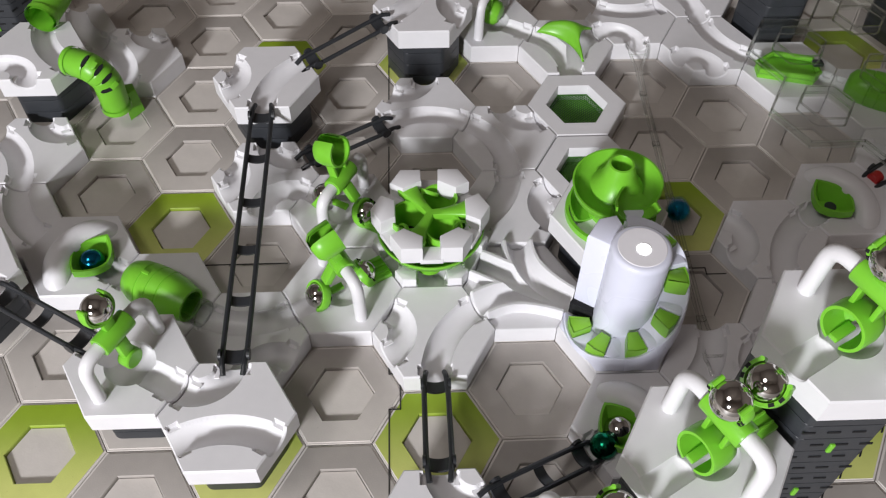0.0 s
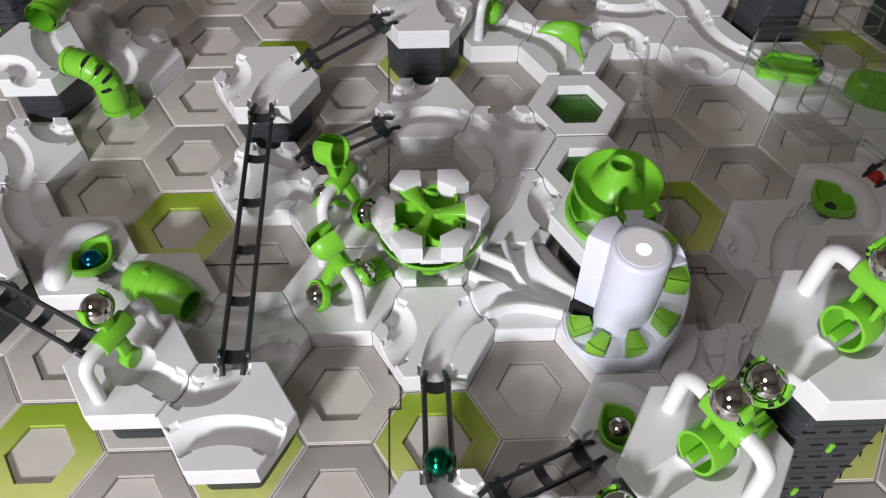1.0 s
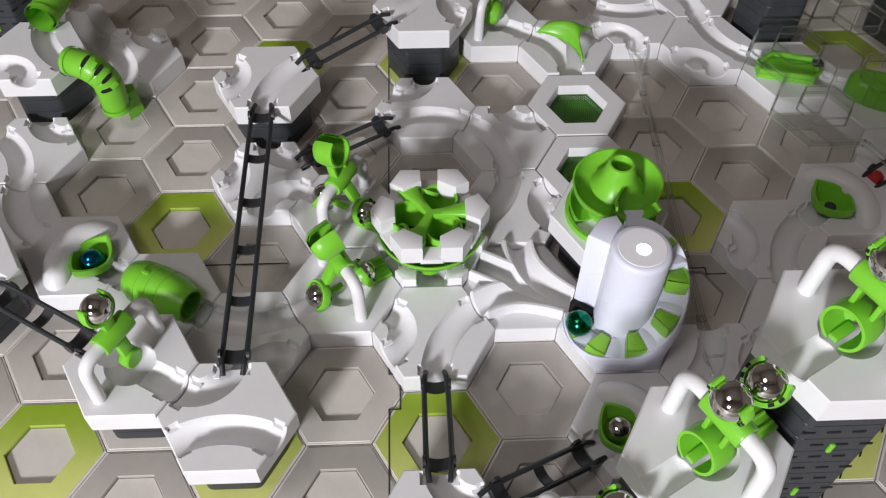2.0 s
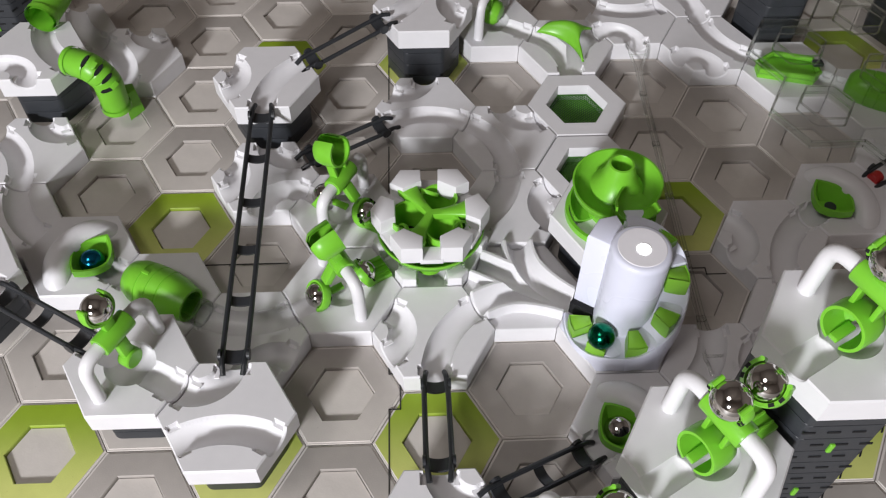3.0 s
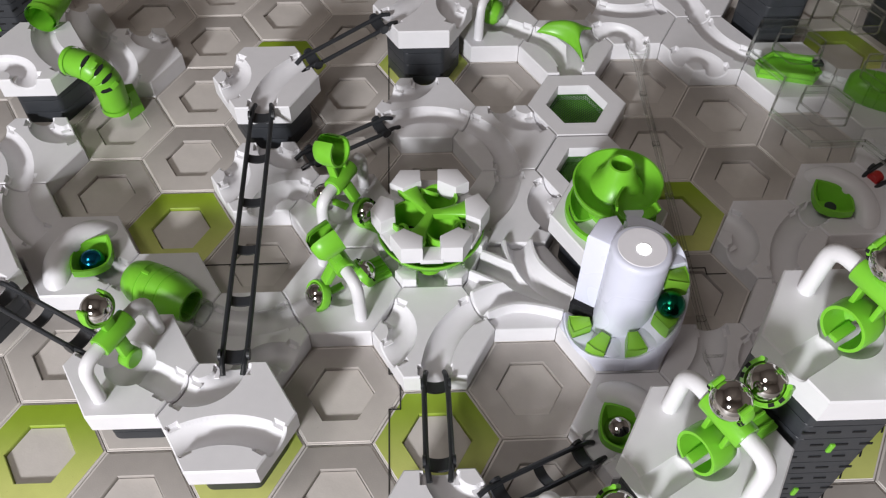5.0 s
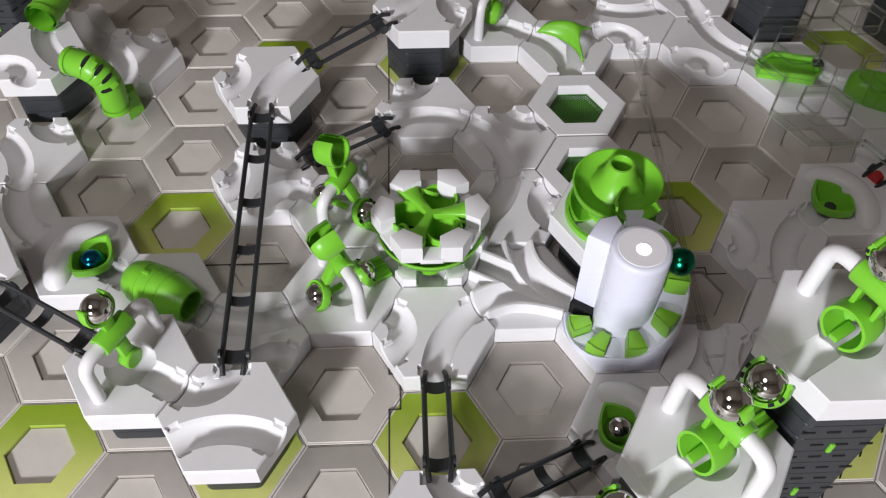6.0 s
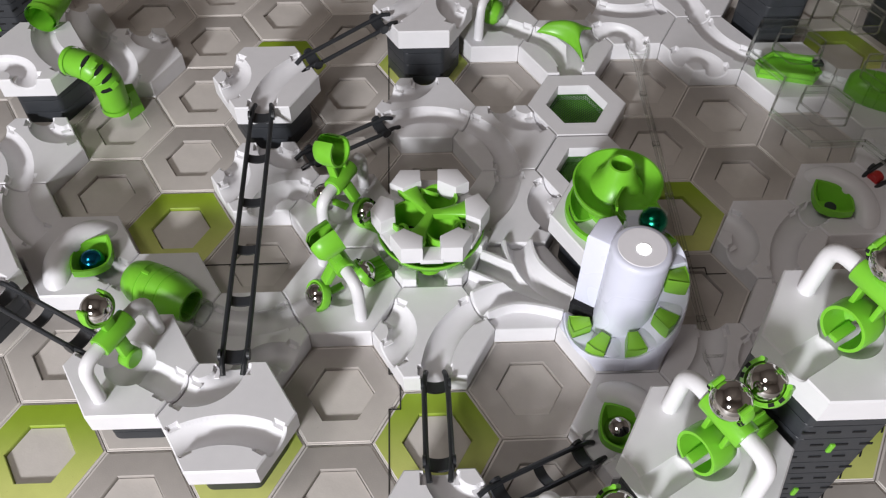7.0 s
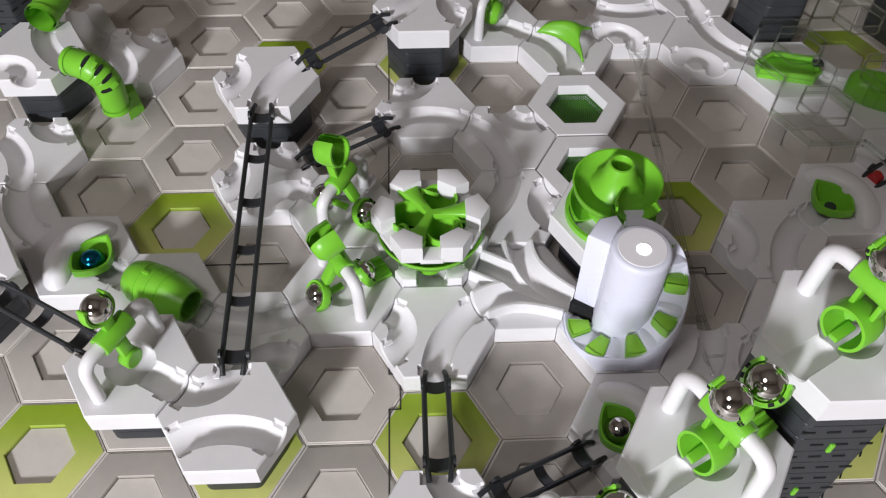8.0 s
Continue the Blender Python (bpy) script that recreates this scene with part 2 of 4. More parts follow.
def clip_slots(ob, sides):
    """The floors of the rail clips' slots at the mouths of a tile's channels."""
    for k in sides:
        for s in (-1, 1):
            m = pose(0, 0, 0, 0, 0, SIDES[k]) @ pose(PITCH / 2 - 0.0042, s * 0.0067, TH - 0.0030)
            if "slot" not in BLOCK:
                BLOCK["slot"] = mesh_of("clip_slot", box(bmesh.new(), (0.0050, 0.0023, 0.0008), Matrix(), 0.0002, 1))
                BLOCK["slot"].materials.append(WHITE)
            part("clip_slot", BLOCK["slot"], WHITE, ob, at=m)


def stack(c, y, top, r=0.0225, step=0.0085):
    """Charcoal stacking blocks from the board up to a height."""
    z0 = -0.0005
    n = max(1, round((top - z0) / step))
    h = (top - z0) / n
    for k in range(n):
        key = round(h, 5)
        if key not in BLOCK:
            bm = prism(bmesh.new(), hexagon(r, 0, 0.004), 0, h - 0.0003, 0.0006)
            BLOCK[key] = mesh_of("stacking_block", bm)
            BLOCK[key].materials.append(DARK)
        ob = new("stacking_block", BLOCK[key])
        ob.matrix_basis = Matrix.Translation(spot(c, y, z0 + k * h))
        tagged(ob, "charcoal hexagonal plastic stacking block under a raised tile", "stacking block", "stacking blocks")


def marble(at, mat, label):
    ob = part("marble", ball(), mat, at=Matrix.Translation(at))
    return tagged(ob, label, "marble", "marbles")


def rail(a, b, label, spacing=0.0108, mat=RAIL, ties=None, r=0.00125):
    """A rail of two bars with ties and hooked ends, between two points on tile rims."""
    a, b = Vector(a), Vector(b)
    mid = (a + b) / 2
    d = (b - a)
    length = d.length
    x = d.normalized()
    yv = Vector((0, 0, 1)).cross(x).normalized()
    zv = x.cross(yv)
    m = Matrix((x, yv, zv)).transposed().to_4x4()
    m.translation = mid
    root = thing("rail", label, "rail", m, "rails")
    h = length / 2
    for s in (-1, 1):
        bm = bmesh.new()
        w = s * spacing / 2
        pts = bend([(-h - 0.0055, w * 0.78, -0.0012), (-h - 0.001, w * 0.9, 0.0006), (-h + 0.008, w, 0), (h - 0.008, w, 0), (h + 0.001, w * 0.9, 0.0006), (h + 0.0055, w * 0.78, -0.0012)], 0.004, 4)
        tube(bm, pts, r, 10)
        part("bar", bm, mat, root)
    n = ties if ties else max(2, round(length / 0.03) + 1)
    for i in range(n):
        t = -h + 0.004 + (length - 0.008) * i / (n - 1)
        bm = bmesh.new()
        wide = 0.0065 if i in (0, n - 1) else 0.0048
        arc = [(spacing / 2 * 0.92 * (-1 + j / 4), -0.0004 - 0.0014 * (1 - (-1 + j / 4) ** 2)) for j in range(9)]
        arc += [(p, q - 0.0011) for p, q in arc[::-1]]
        prism(bm, arc, -wide / 2, wide / 2, 0, Matrix.Translation((t, 0, 0)) @ Matrix(((0, 0, 1, 0), (1, 0, 0, 0), (0, 1, 0, 0), (0, 0, 0, 1))))
        if i in (0, n - 1):
            for s in (-1, 1):
                tube(bm, [(t, s * spacing * 0.52, 0.0004), (t, s * spacing * 0.64, 0.0004)], 0.0027, 16)
        part("tie", bm, mat, root)
    return root

# ---------------------------------------------------------------- room and board
tagged(part("floor", box(bmesh.new(), (3.5, 3.7, 0.1), pose(0, 0.2, -0.0566), 0), TABLE), "plain dull grey floor under the playing boards", "floor", kind="structure")
for nm, size, at in (("wall_north", (3.7, 0.1, 2.2), (0, 2.10, 0.993)), ("wall_south", (3.7, 0.1, 2.2), (0, -1.70, 0.993)),
                     ("wall_east", (0.1, 3.7, 2.2), (1.80, 0.2, 0.993)), ("wall_west", (0.1, 3.7, 2.2), (-1.80, 0.2, 0.993))):
    tagged(part(nm, box(bmesh.new(), size, pose(*at), 0), PLASTER), "plain pale plaster room wall", "wall", kind="structure")
tagged(part("ceiling", box(bmesh.new(), (3.8, 4.0, 0.1), pose(0, 0.2, 2.145), 0), PLASTER), "plain pale plaster ceiling", "ceiling", kind="structure")


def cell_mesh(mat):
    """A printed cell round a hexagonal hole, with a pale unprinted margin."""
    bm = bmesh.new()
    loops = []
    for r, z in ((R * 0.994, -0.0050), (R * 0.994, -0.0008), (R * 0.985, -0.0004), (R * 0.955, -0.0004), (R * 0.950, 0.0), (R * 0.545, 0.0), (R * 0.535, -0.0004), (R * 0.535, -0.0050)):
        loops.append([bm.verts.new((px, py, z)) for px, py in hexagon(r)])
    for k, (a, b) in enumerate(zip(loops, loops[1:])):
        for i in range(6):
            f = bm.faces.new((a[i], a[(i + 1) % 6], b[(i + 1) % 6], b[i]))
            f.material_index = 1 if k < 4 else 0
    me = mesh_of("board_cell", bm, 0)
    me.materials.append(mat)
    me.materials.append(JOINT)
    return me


board = tagged(part("ground", box(bmesh.new(), (1.1, 0.85, 0.0016), pose(0.06, 0.14, -0.0058), 0), JOINT), "greige printed hexagon playing board lying on a table", "playing board", kind="structure")
pit_plate = mesh_of("pit_floor", prism(bmesh.new(), hexagon(R * 0.521), -0.0050, -0.0020), 0)
pit_plate.materials.append(PIT)
LIMES = {(-2, 2), (-3, -0.5), (-1, -0.5), (1, -0.5), (4, 2), (1, 4.5), (-1, 4.5), (3, 4.5), (7, 4.5), (5, -0.5), (-5, 2.5), (6, 7)}
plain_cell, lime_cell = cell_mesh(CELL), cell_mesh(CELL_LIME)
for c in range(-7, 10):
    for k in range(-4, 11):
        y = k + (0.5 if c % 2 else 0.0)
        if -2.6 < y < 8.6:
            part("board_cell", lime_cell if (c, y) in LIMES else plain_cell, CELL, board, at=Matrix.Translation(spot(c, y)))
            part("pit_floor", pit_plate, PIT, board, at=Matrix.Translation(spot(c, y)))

# gaps where the boards lock into one another
bm = bmesh.new()
gap_x = 0.0225
for (x0, y0), (x1, y1) in (((gap_x, -0.12), (gap_x, -0.0091)), ((gap_x, -0.0091), (gap_x + 0.0052, -0.0091)), ((gap_x + 0.0052, -0.0091), (gap_x + 0.0052, 0.0095)), ((gap_x + 0.0052, 0.0095), (gap_x, 0.0095)),
                           ((gap_x, 0.0095), (gap_x, 0.02)), ((gap_x, 0.115), (gap_x, 0.158)), ((gap_x, 0.185), (gap_x, 0.235)), ((-0.08, 1.5 * PITCH), (-0.03, 1.5 * PITCH)),
                           ((0.166, 0.0665), (0.186, 0.0665)), ((0.186, 0.0665), (0.186, 0.0625)), ((0.186, 0.0625), (0.196, 0.0625))):
    box(bm, (abs(x1 - x0) + 0.0006, abs(y1 - y0) + 0.0006, 0.0004), pose((x0 + x1) / 2, (y0 + y1) / 2, 0.00005), 0)
part("board_gap", bm, SEAM, board, "thin dark gap between boards")

# ---------------------------------------------------------------- plain track tiles
LOW = "white plastic hexagonal track tile with curved channels on the board"
HIGH = "white plastic hexagonal curve tile raised on charcoal blocks"
track_tile(1, 0.5, 0.0125, [("S", "NE"), ("NW", "SW")], LOW)
track_tile(2, 2, 0.012, [("N", "SW"), ("NE", "SE")], LOW)
track_tile(2, 3, 0.012, [("NW", "S"), ("N", "NE")], LOW)
track_tile(1, 3.5, 0.012, [("SW", "SE"), ("N", "NW")], LOW)
track_tile(-1, 2.5, 0.012, [("N", "NE"), ("NW", "SW"), ("S", "SE")], LOW)
track_tile(-1, 0.5, 0.012, [("NW", "NE"), ("S", "SE")], LOW)
track_tile(-4, 3, 0.010, [("N", "NE"), ("NW", "S")], LOW)
track_tile(-4, 2, 0.010, [("N", "SE"), ("S", "SW")], LOW)
track_tile(-3, 4.5, 0.012, [("NW", "S"), ("N", "NE")], LOW)
track_tile(-4, 5, 0.012, [("N", "SE")], LOW)
track_tile(4, 5, 0.0125, [("SW", "S"), ("NW", "NE")], LOW)
track_tile(5, 4.5, 0.0125, [("N", "SE"), ("SW", "S")], LOW)
track_tile(5, 5.5, 0.0125, [("NW", "S")], LOW)
track_tile(4, 6, 0.0125, [("N", "SE")], LOW)
track_tile(5, 1.5, 0.012, [("NW", "SW"), ("NE", "S")], LOW)
track_tile(5, 0.5, 0.012, [("N", "SW")], LOW)
track_tile(4, 0, 0.012, [("N", "SW"), ("NE", "SE")], LOW)
track_tile(7, 2.5, 0.012, [("NW", "S")], LOW)
for c, y, top, runs in ((-1, -0.5, 0.032, [("N", "NW"), ("SW", "SE")]), (-1, 3.5, 0.0375, [("NE", "S"), ("NW", "SW")]),
                        (1, 4.5, 0.0455, [("SW", "N"), ("SE", "NE")]), (-4, 4, 0.0378, [("N", "SE"), ("S", "SW")]),
                        (1, -1.5, 0.029, [("N", "NE"), ("SW", "S")]), (-4, 1, 0.036, [("N", "SE")])):
    track_tile(c, y, top, runs, HIGH)
    stack(c, y, top - TH)
stack(6, 5, 0.06)

# ---------------------------------------------------------------- rails
def side_point(c, y, side, z):
    d = ang(SIDES[side], PITCH / 2)
    return spot(c, y, z) + Vector((d[0], d[1], 0))


DARKRAIL = "graphite plastic marble rail bridging two tiles"
rail(side_point(-1, 3.5, "S", 0.0355), side_point(-1, -0.5, "N", 0.0305), DARKRAIL)
rail(side_point(-1, 3.5, "NE", 0.0355), side_point(1, 4.5, "SW", 0.0435), DARKRAIL, ties=2)
rail(side_point(1, 0.5, "S", 0.0115), side_point(1, -1.5, "N", 0.0275), DARKRAIL, ties=2)
rail(side_point(1, 3.5, "SW", 0.0105), side_point(-1, 2.5, "NE", 0.0105), DARKRAIL, ties=2)
rail(side_point(3, -0.5, "SW", 0.0105), side_point(1, -1.5, "NE", 0.0275), DARKRAIL)
rail(side_point(-2, 0, "NW", 0.0305), side_point(-4, 1, "SE", 0.0345), DARKRAIL)

# ---------------------------------------------------------------- hammer tiles


def cup_mesh():
    """A short open cylinder with a domed back, thick walls and a slot; its mouth looks along -x."""
    bm = bmesh.new()
    turn = pose(0, 0, 0, 0, 90, 0)
    lathe(bm, [(0.0074, -0.0065), (0.0086, -0.0065), (0.0088, -0.0055), (0.0088, 0.002), (0.0080, 0.0055), (0.0055, 0.0078), (0.0, 0.0085), (0.0, 0.0075), (0.005, 0.0068), (0.0072, 0.0045), (0.0076, 0.001), (0.0074, -0.0065)],
          36, turn, 20, 340)
    return bm


def ring_mesh():
    """An open claw round a steel ball; its gap looks along x."""
    bm = bmesh.new()
    lathe(bm, [(0.0064, -0.0020), (0.0075, -0.0022), (0.0079, -0.0012), (0.0079, 0.0012), (0.0075, 0.0022), (0.0064, 0.0020), (0.0064, -0.0020)], 30, Matrix(), 52, 308)
    for a in (54, 306):
        d = ang(a, 0.0072)
        tube(bm, [(d[0], d[1], -0.0021), (d[0], d[1], 0.0021)], 0.0009, 10)
    return bm


def notch_mesh():
    return box(bmesh.new(), (0.0011, 0.0018, 0.0006), Matrix(), 0)


MESH = {}


def shared(key, make, mat, smooth=35):
    if key not in MESH:
        MESH[key] = mesh_of(key, make(), smooth)
        MESH[key].materials.append(mat)
    return MESH[key]


def bar_between(a, b, w, h, bevel=0.0005):
    a, b = Vector(a), Vector(b)
    d = b - a
    m = Matrix.Translation((a + b) / 2) @ d.to_track_quat("X", "Z").to_matrix().to_4x4()
    return box(bmesh.new(), (d.length, w, h), m, bevel)


def hammer(c, y, top, v_deg, cup, rings, label, balls=(1, 1), paddle=False, pads=True, high=25.0, reach=0.0155, cup_reach=0.0152, channel=False):
    """A tile with a white axle frame and a lime lever that swings across it; angles of the lever's arms in degrees."""
    root = thing("hammer_tile", label, "hammer tile", Matrix.Translation(spot(c, y, top)) @ pose(0, 0, 0, 0, 0, v_deg), "hammer tiles")
    channel = channel or paddle
    key = "hammer_base_channel" if channel else "hammer_base"
    if key not in MESH:
        MESH[key] = tile_mesh(key, [("SE",), ("NW",)] if channel else [("NW",)], pits=[(0, 0, 0.0112, 0.0052)] if channel else [(0, 0, 0.0105, 0.0030)], slots=channel, width=GROOVE if channel else 0.0050, depth=DEPTH if channel else 0.0042)
    part("base", MESH[key], WHITE, root, at=pose(0, 0, -TH, 0, 0, 30))
    h = high / 1000
    # axle frame across the lever
    bm = tube(bmesh.new(), bend([(0, -0.0195, -0.001), (0, -0.0185, h), (0, 0.0185, h), (0, 0.0195, -0.001)], 0.0075, 8), 0.0030, 18)
    part("axle_frame", bm, WHITE, root, "white bent plastic axle")
    bm = lathe(bmesh.new(), [(0.0031, -0.0085), (0.0045, -0.0085), (0.0047, -0.008), (0.0047, 0.008), (0.0045, 0.0085), (0.0031, 0.0085)], 24, pose(0, 0, h, 90, 0, 0))
    hub = part("hub", bm, LIME, root)
    for a, carried in zip(rings, balls):
        d = ang(a, reach)
        bm = bar_between((d[0] * 0.2, 0, h + d[1] * 0.2), (d[0] * 0.62, 0, h + d[1] * 0.62), 0.0055, 0.0036)
        part("arm", bm, LIME, root)
        claw = part("ball_claw", shared("ball_claw", ring_mesh, LIME), LIME, root, at=Matrix.Translation((d[0], 0, h + d[1])) @ pose(0, 0, 0, 0, -a, 0))
        for w in (92, 120, 240, 268):
            e = ang(w, 0.0071)
            for top_side in (1,):
                part("notch", shared("notch", notch_mesh, BLACK), BLACK, claw, "dark notch", at=pose(e[0], e[1], top_side * 0.0021, 0, 0, w))
        if carried:
            m = root.matrix_basis @ Vector((d[0], 0, h + d[1]))
            marble(m, STEEL, "polished chrome steel ball held in a lime claw")
    d = ang(cup, cup_reach)
    if paddle:
        bm = bar_between((0, 0, h), (d[0] * 0.9, 0, h + d[1] * 0.9), 0.0062, 0.0050, 0.0016)
        tube(bm, [(d[0] * 0.9 - 0.0029, 0, h + d[1] * 0.9), (d[0] * 0.9 - 0.0024, 0, h + d[1] * 0.9), (d[0] * 0.9 + 0.0024, 0, h + d[1] * 0.9), (d[0] * 0.9 + 0.0029, 0, h + d[1] * 0.9)], [0.0042, 0.0048, 0.0048, 0.0042], 24)
        part("paddle", bm, LIME, root)
    else:
        for s in (-1, 1):
            part("arm", bar_between((0, s * 0.004, h), (d[0] * 0.62, s * 0.004, h + d[1] * 0.62), 0.0018, 0.0045, 0.0003), LIME, root)
        part("cup", shared("cup", cup_mesh, LIME), LIME, root, "hollow lime cup", at=Matrix.Translation((d[0], 0, h + d[1])) @ pose(0, 0, 0, 0, -(cup + 90), 0) @ Matrix.Scale(0.92, 4))
    if pads:
        bm = box(bmesh.new(), (0.0135, 0.0130, 0.0030), pose(0.0180, 0, 0.0016), 0.0004)
        pad = part("landing_pad", bm, LIME, root)
        for k in (-1, 0, 1):
            part("rib", box(bmesh.new(), (0.0130, 0.0012, 0.0016), pose(0.0180, 0.0040 * k, 0.0032), 0.0003, 1), LIME, pad)
        part("stop_bar", box(bmesh.new(), (0.009, 0.0034, 0.0022), pose(-0.0035, 0.001, 0.0011), 0.0004), LIME, root)
    return root


HAMMER = "white tile with lime swinging hammer"
hammer(-2, 0, 0.033, -30, -80, (101,), HAMMER + " on charcoal blocks", balls=(1,), paddle=True, pads=False, cup_reach=0.0190)
stack(-2, 0, 0.033 - TH)
hammer(0, 1, 0.012, 30, 106, (239, 301), HAMMER + " on the board", reach=0.0242, cup_reach=0.0168)
hammer(0, 2, 0.012, -30, 104, (239, 301), HAMMER + " on the board", reach=0.0242, cup_reach=0.0180)
hammer(3, -1.5, 0.094, 30, -98, (106, 40), HAMMER + " on a tall charcoal tower", reach=0.0160, cup_reach=0.0178)
hammer(4, -1, 0.126, 30, -98, (106, 40), HAMMER + " on the tallest charcoal tower", reach=0.0160, cup_reach=0.0178)
hammer(2, -2, 0.060, 30, -98, (106, 40), HAMMER + " on a charcoal tower", reach=0.0160, cup_reach=0.0178)
hammer(2, 5, 0.0125, -30, -95, (), HAMMER + " on the board", pads=False, channel=True, cup_reach=0.018)


def tower(c, y, top, r=0.0262):
    n = round(top / 0.0095)
    h = top / n
    for k in range(n):
        root = part("stacking_block", shared("tower_block_%d" % round(h * 1e6), lambda: prism(bmesh.new(), hexagon(r, 0, 0.003), 0, h - 0.0004, 0.0006), DARK), DARK, at=Matrix.Translation(spot(c, y, k * h)))
        tagged(root, "charcoal hexagonal plastic stacking block of a tall tower", "stacking block", "stacking blocks")
        for side in (-90, -30, 30):
            for off in (-0.0085, 0.0, 0.0085):
                d = ang(side, r * math.sqrt(3) / 2 + 0.0001)
                t = ang(side + 90, off + (0.003 if k % 2 else -0.003))
                part("grip_slot", shared("grip_slot", lambda: box(bmesh.new(), (0.0005, 0.0045, 0.0011), Matrix(), 0.0001, 1), BLACK), BLACK, root,
                     at=Matrix.Translation((d[0] + t[0], d[1] + t[1], h * 0.5)) @ pose(0, 0, 0, 0, 0, side))
            if k % 4 == 1:
                d = ang(side, r * math.sqrt(3) / 2 + 0.0003)
                part("clip", shared("clip", lambda: box(bmesh.new(), (0.0012, 0.0018, 0.0056), Matrix(), 0.0003, 1), LIME), LIME, root, "lime clip",
                     at=Matrix.Translation((d[0], d[1], h * 0.25)) @ pose(0, 0, 0, 0, 0, side))


tower(-5, 5.5, 0.048)
tower(3, -1.5, 0.094 - TH)
tower(4, -1, 0.126 - TH)
tower(2, -2, 0.060 - TH)

# ---------------------------------------------------------------- magnetic cannon tiles


def cannon(c, y, out_deg, label, top=0.012, shot=None):
    """A tile with a white half-round tunnel bent round a lime leaf-shaped cradle; the shot leaves along out_deg."""
    root = thing("cannon_tile", label, "cannon tile", Matrix.Translation(spot(c, y, top)) @ pose(0, 0, 0, 0, 0, out_deg), "cannon tiles")
    key = "cannon_base"
    if key not in MESH:
        MESH[key] = tile_mesh(key, [("NE",)], pits=[(0.0075 * 0.866, 0.0075 * 0.5, 0.0085, 0.005)])
    part("base", MESH[key], WHITE, root, at=pose(0, 0, -TH, 0, 0, -30))
    # tunnel: a thick half-round arch that bows behind the cradle and sinks into the tile at both mouths
    pts, rs = [], []
    for i in range(31):
        s = (i - 15) / 15
        a = radians(47 * s)
        pts.append((0.0212 - 0.0270 * math.cos(a), 0.0270 * math.sin(a), 0.0030 - 0.0085 * abs(s) ** 3.5))
        rs.append(0.0068 - 0.0004 * abs(s) ** 3)
    part("tunnel", tube(bmesh.new(), pts, rs, 28), WHITE, root, "white domed tunnel")
    # cradle: a leaf-shaped dish
    bm = bmesh.new()
    rings = []
    for z, k in ((0.001, 1.0), (0.0056, 1.0), (0.0056, 0.90), (0.0015, 0.70), (-0.003, 0.45)):
        ring = []
        for i in range(36):
            w = -1 + 2 * (i % 18) / 18 if i < 18 else 1 - 2 * (i % 18) / 18
            half = 0.0104 * (1 - abs(w) ** 1.7) ** 0.85 * (1 if i < 18 else -1)
            ring.append(bm.verts.new((0.0094 + half * k, w * 0.0132 * k, z + 0.0018 * abs(w) ** 3 * (k > 0.8))))
        rings.append(ring)
    for a, b in zip(rings, rings[1:]):
        for i in range(36):
            bm.faces.new((a[i], a[(i + 1) % 36], b[(i + 1) % 36], b[i]))
    bm.faces.new(rings[-1])
    part("cradle", bm, LIME, root, "lime leaf-shaped cradle")
    part("magnet", lathe(bmesh.new(), [(0, 0.0004), (0.0028, 0.0004), (0.0032, 0.0), (0.0032, -0.002)], 20, pose(0.0075, 0, -0.0028)), DARK, root)
    if shot:
        marble(root.matrix_basis @ Vector((0.0100, -0.0012, 0.0018)), shot[0], shot[1])
    return root


cannon(-3, 1.5, -30, "white tile with domed tunnel and lime cradle holding a blue ball", shot=(BLUE, "shiny metallic blue ball lying in a lime cradle"))
cannon(3, -0.5, -150, "white tile with domed tunnel and lime cradle holding a steel ball", shot=(STEEL, "polished chrome steel ball lying in a lime cradle"))
cannon(6, 2, -150, "white tile with a domed tunnel and empty lime cradle")


# ---------------------------------------------------------------- lime barrel tiles
def barrel(c, y, deg, label, top=0.012):
    root = thing("barrel_tile", label, "barrel tile", Matrix.Translation(spot(c, y, top)) @ pose(0, 0, 0, 0, 0, deg), "barrel tiles")
    key = "barrel_base"
    if key not in MESH:
        MESH[key] = tile_mesh(key, [("NE", "SW")])
    part("base", MESH[key], WHITE, root, at=pose(0, 0, -TH, 0, 0, -30))
    prof = [(0.0, -0.0185), (0.0058, -0.018), (0.0088, -0.0158), (0.0108, -0.011), (0.0114, -0.0064), (0.0110, -0.0061), (0.0110, -0.0057), (0.0116, -0.0054), (0.0118, -0.0002), (0.0114, 0.0001), (0.0114, 0.0005), (0.0118, 0.0008), (0.0116, 0.0058), (0.0112, 0.0061), (0.0112, 0.0065), (0.0114, 0.0068), (0.0110, 0.010), (0.0098, 0.0150), (0.0086, 0.0195), (0.0072, 0.0195), (0.0075, 0.012), (0.0, 0.010)]
    part("shell", lathe(bmesh.new(), prof, 48, pose(0, 0, 0.0035, 0, 90, 0)), LIME, root, "lime plastic barrel shell")
    part("mouth", lathe(bmesh.new(), [(0.0066, 0.013), (0.0070, 0.0265), (0.0063, 0.0265), (0.0060, 0.013)], 30, pose(0, 0, 0.001, 0, 90, 0)), CLEAR, root, "clear plastic mouth tube")
    part("latch", box(bmesh.new(), (0.004, 0.002, 0.001), pose(-0.004, 0.0, 0.0153), 0.0003), LIME, root)
    return root


barrel(-2, 1, -30, "white track tile carrying a lime plastic barrel")
barrel(7, 3.5, -30, "white track tile carrying a lime plastic barrel under clear plate")

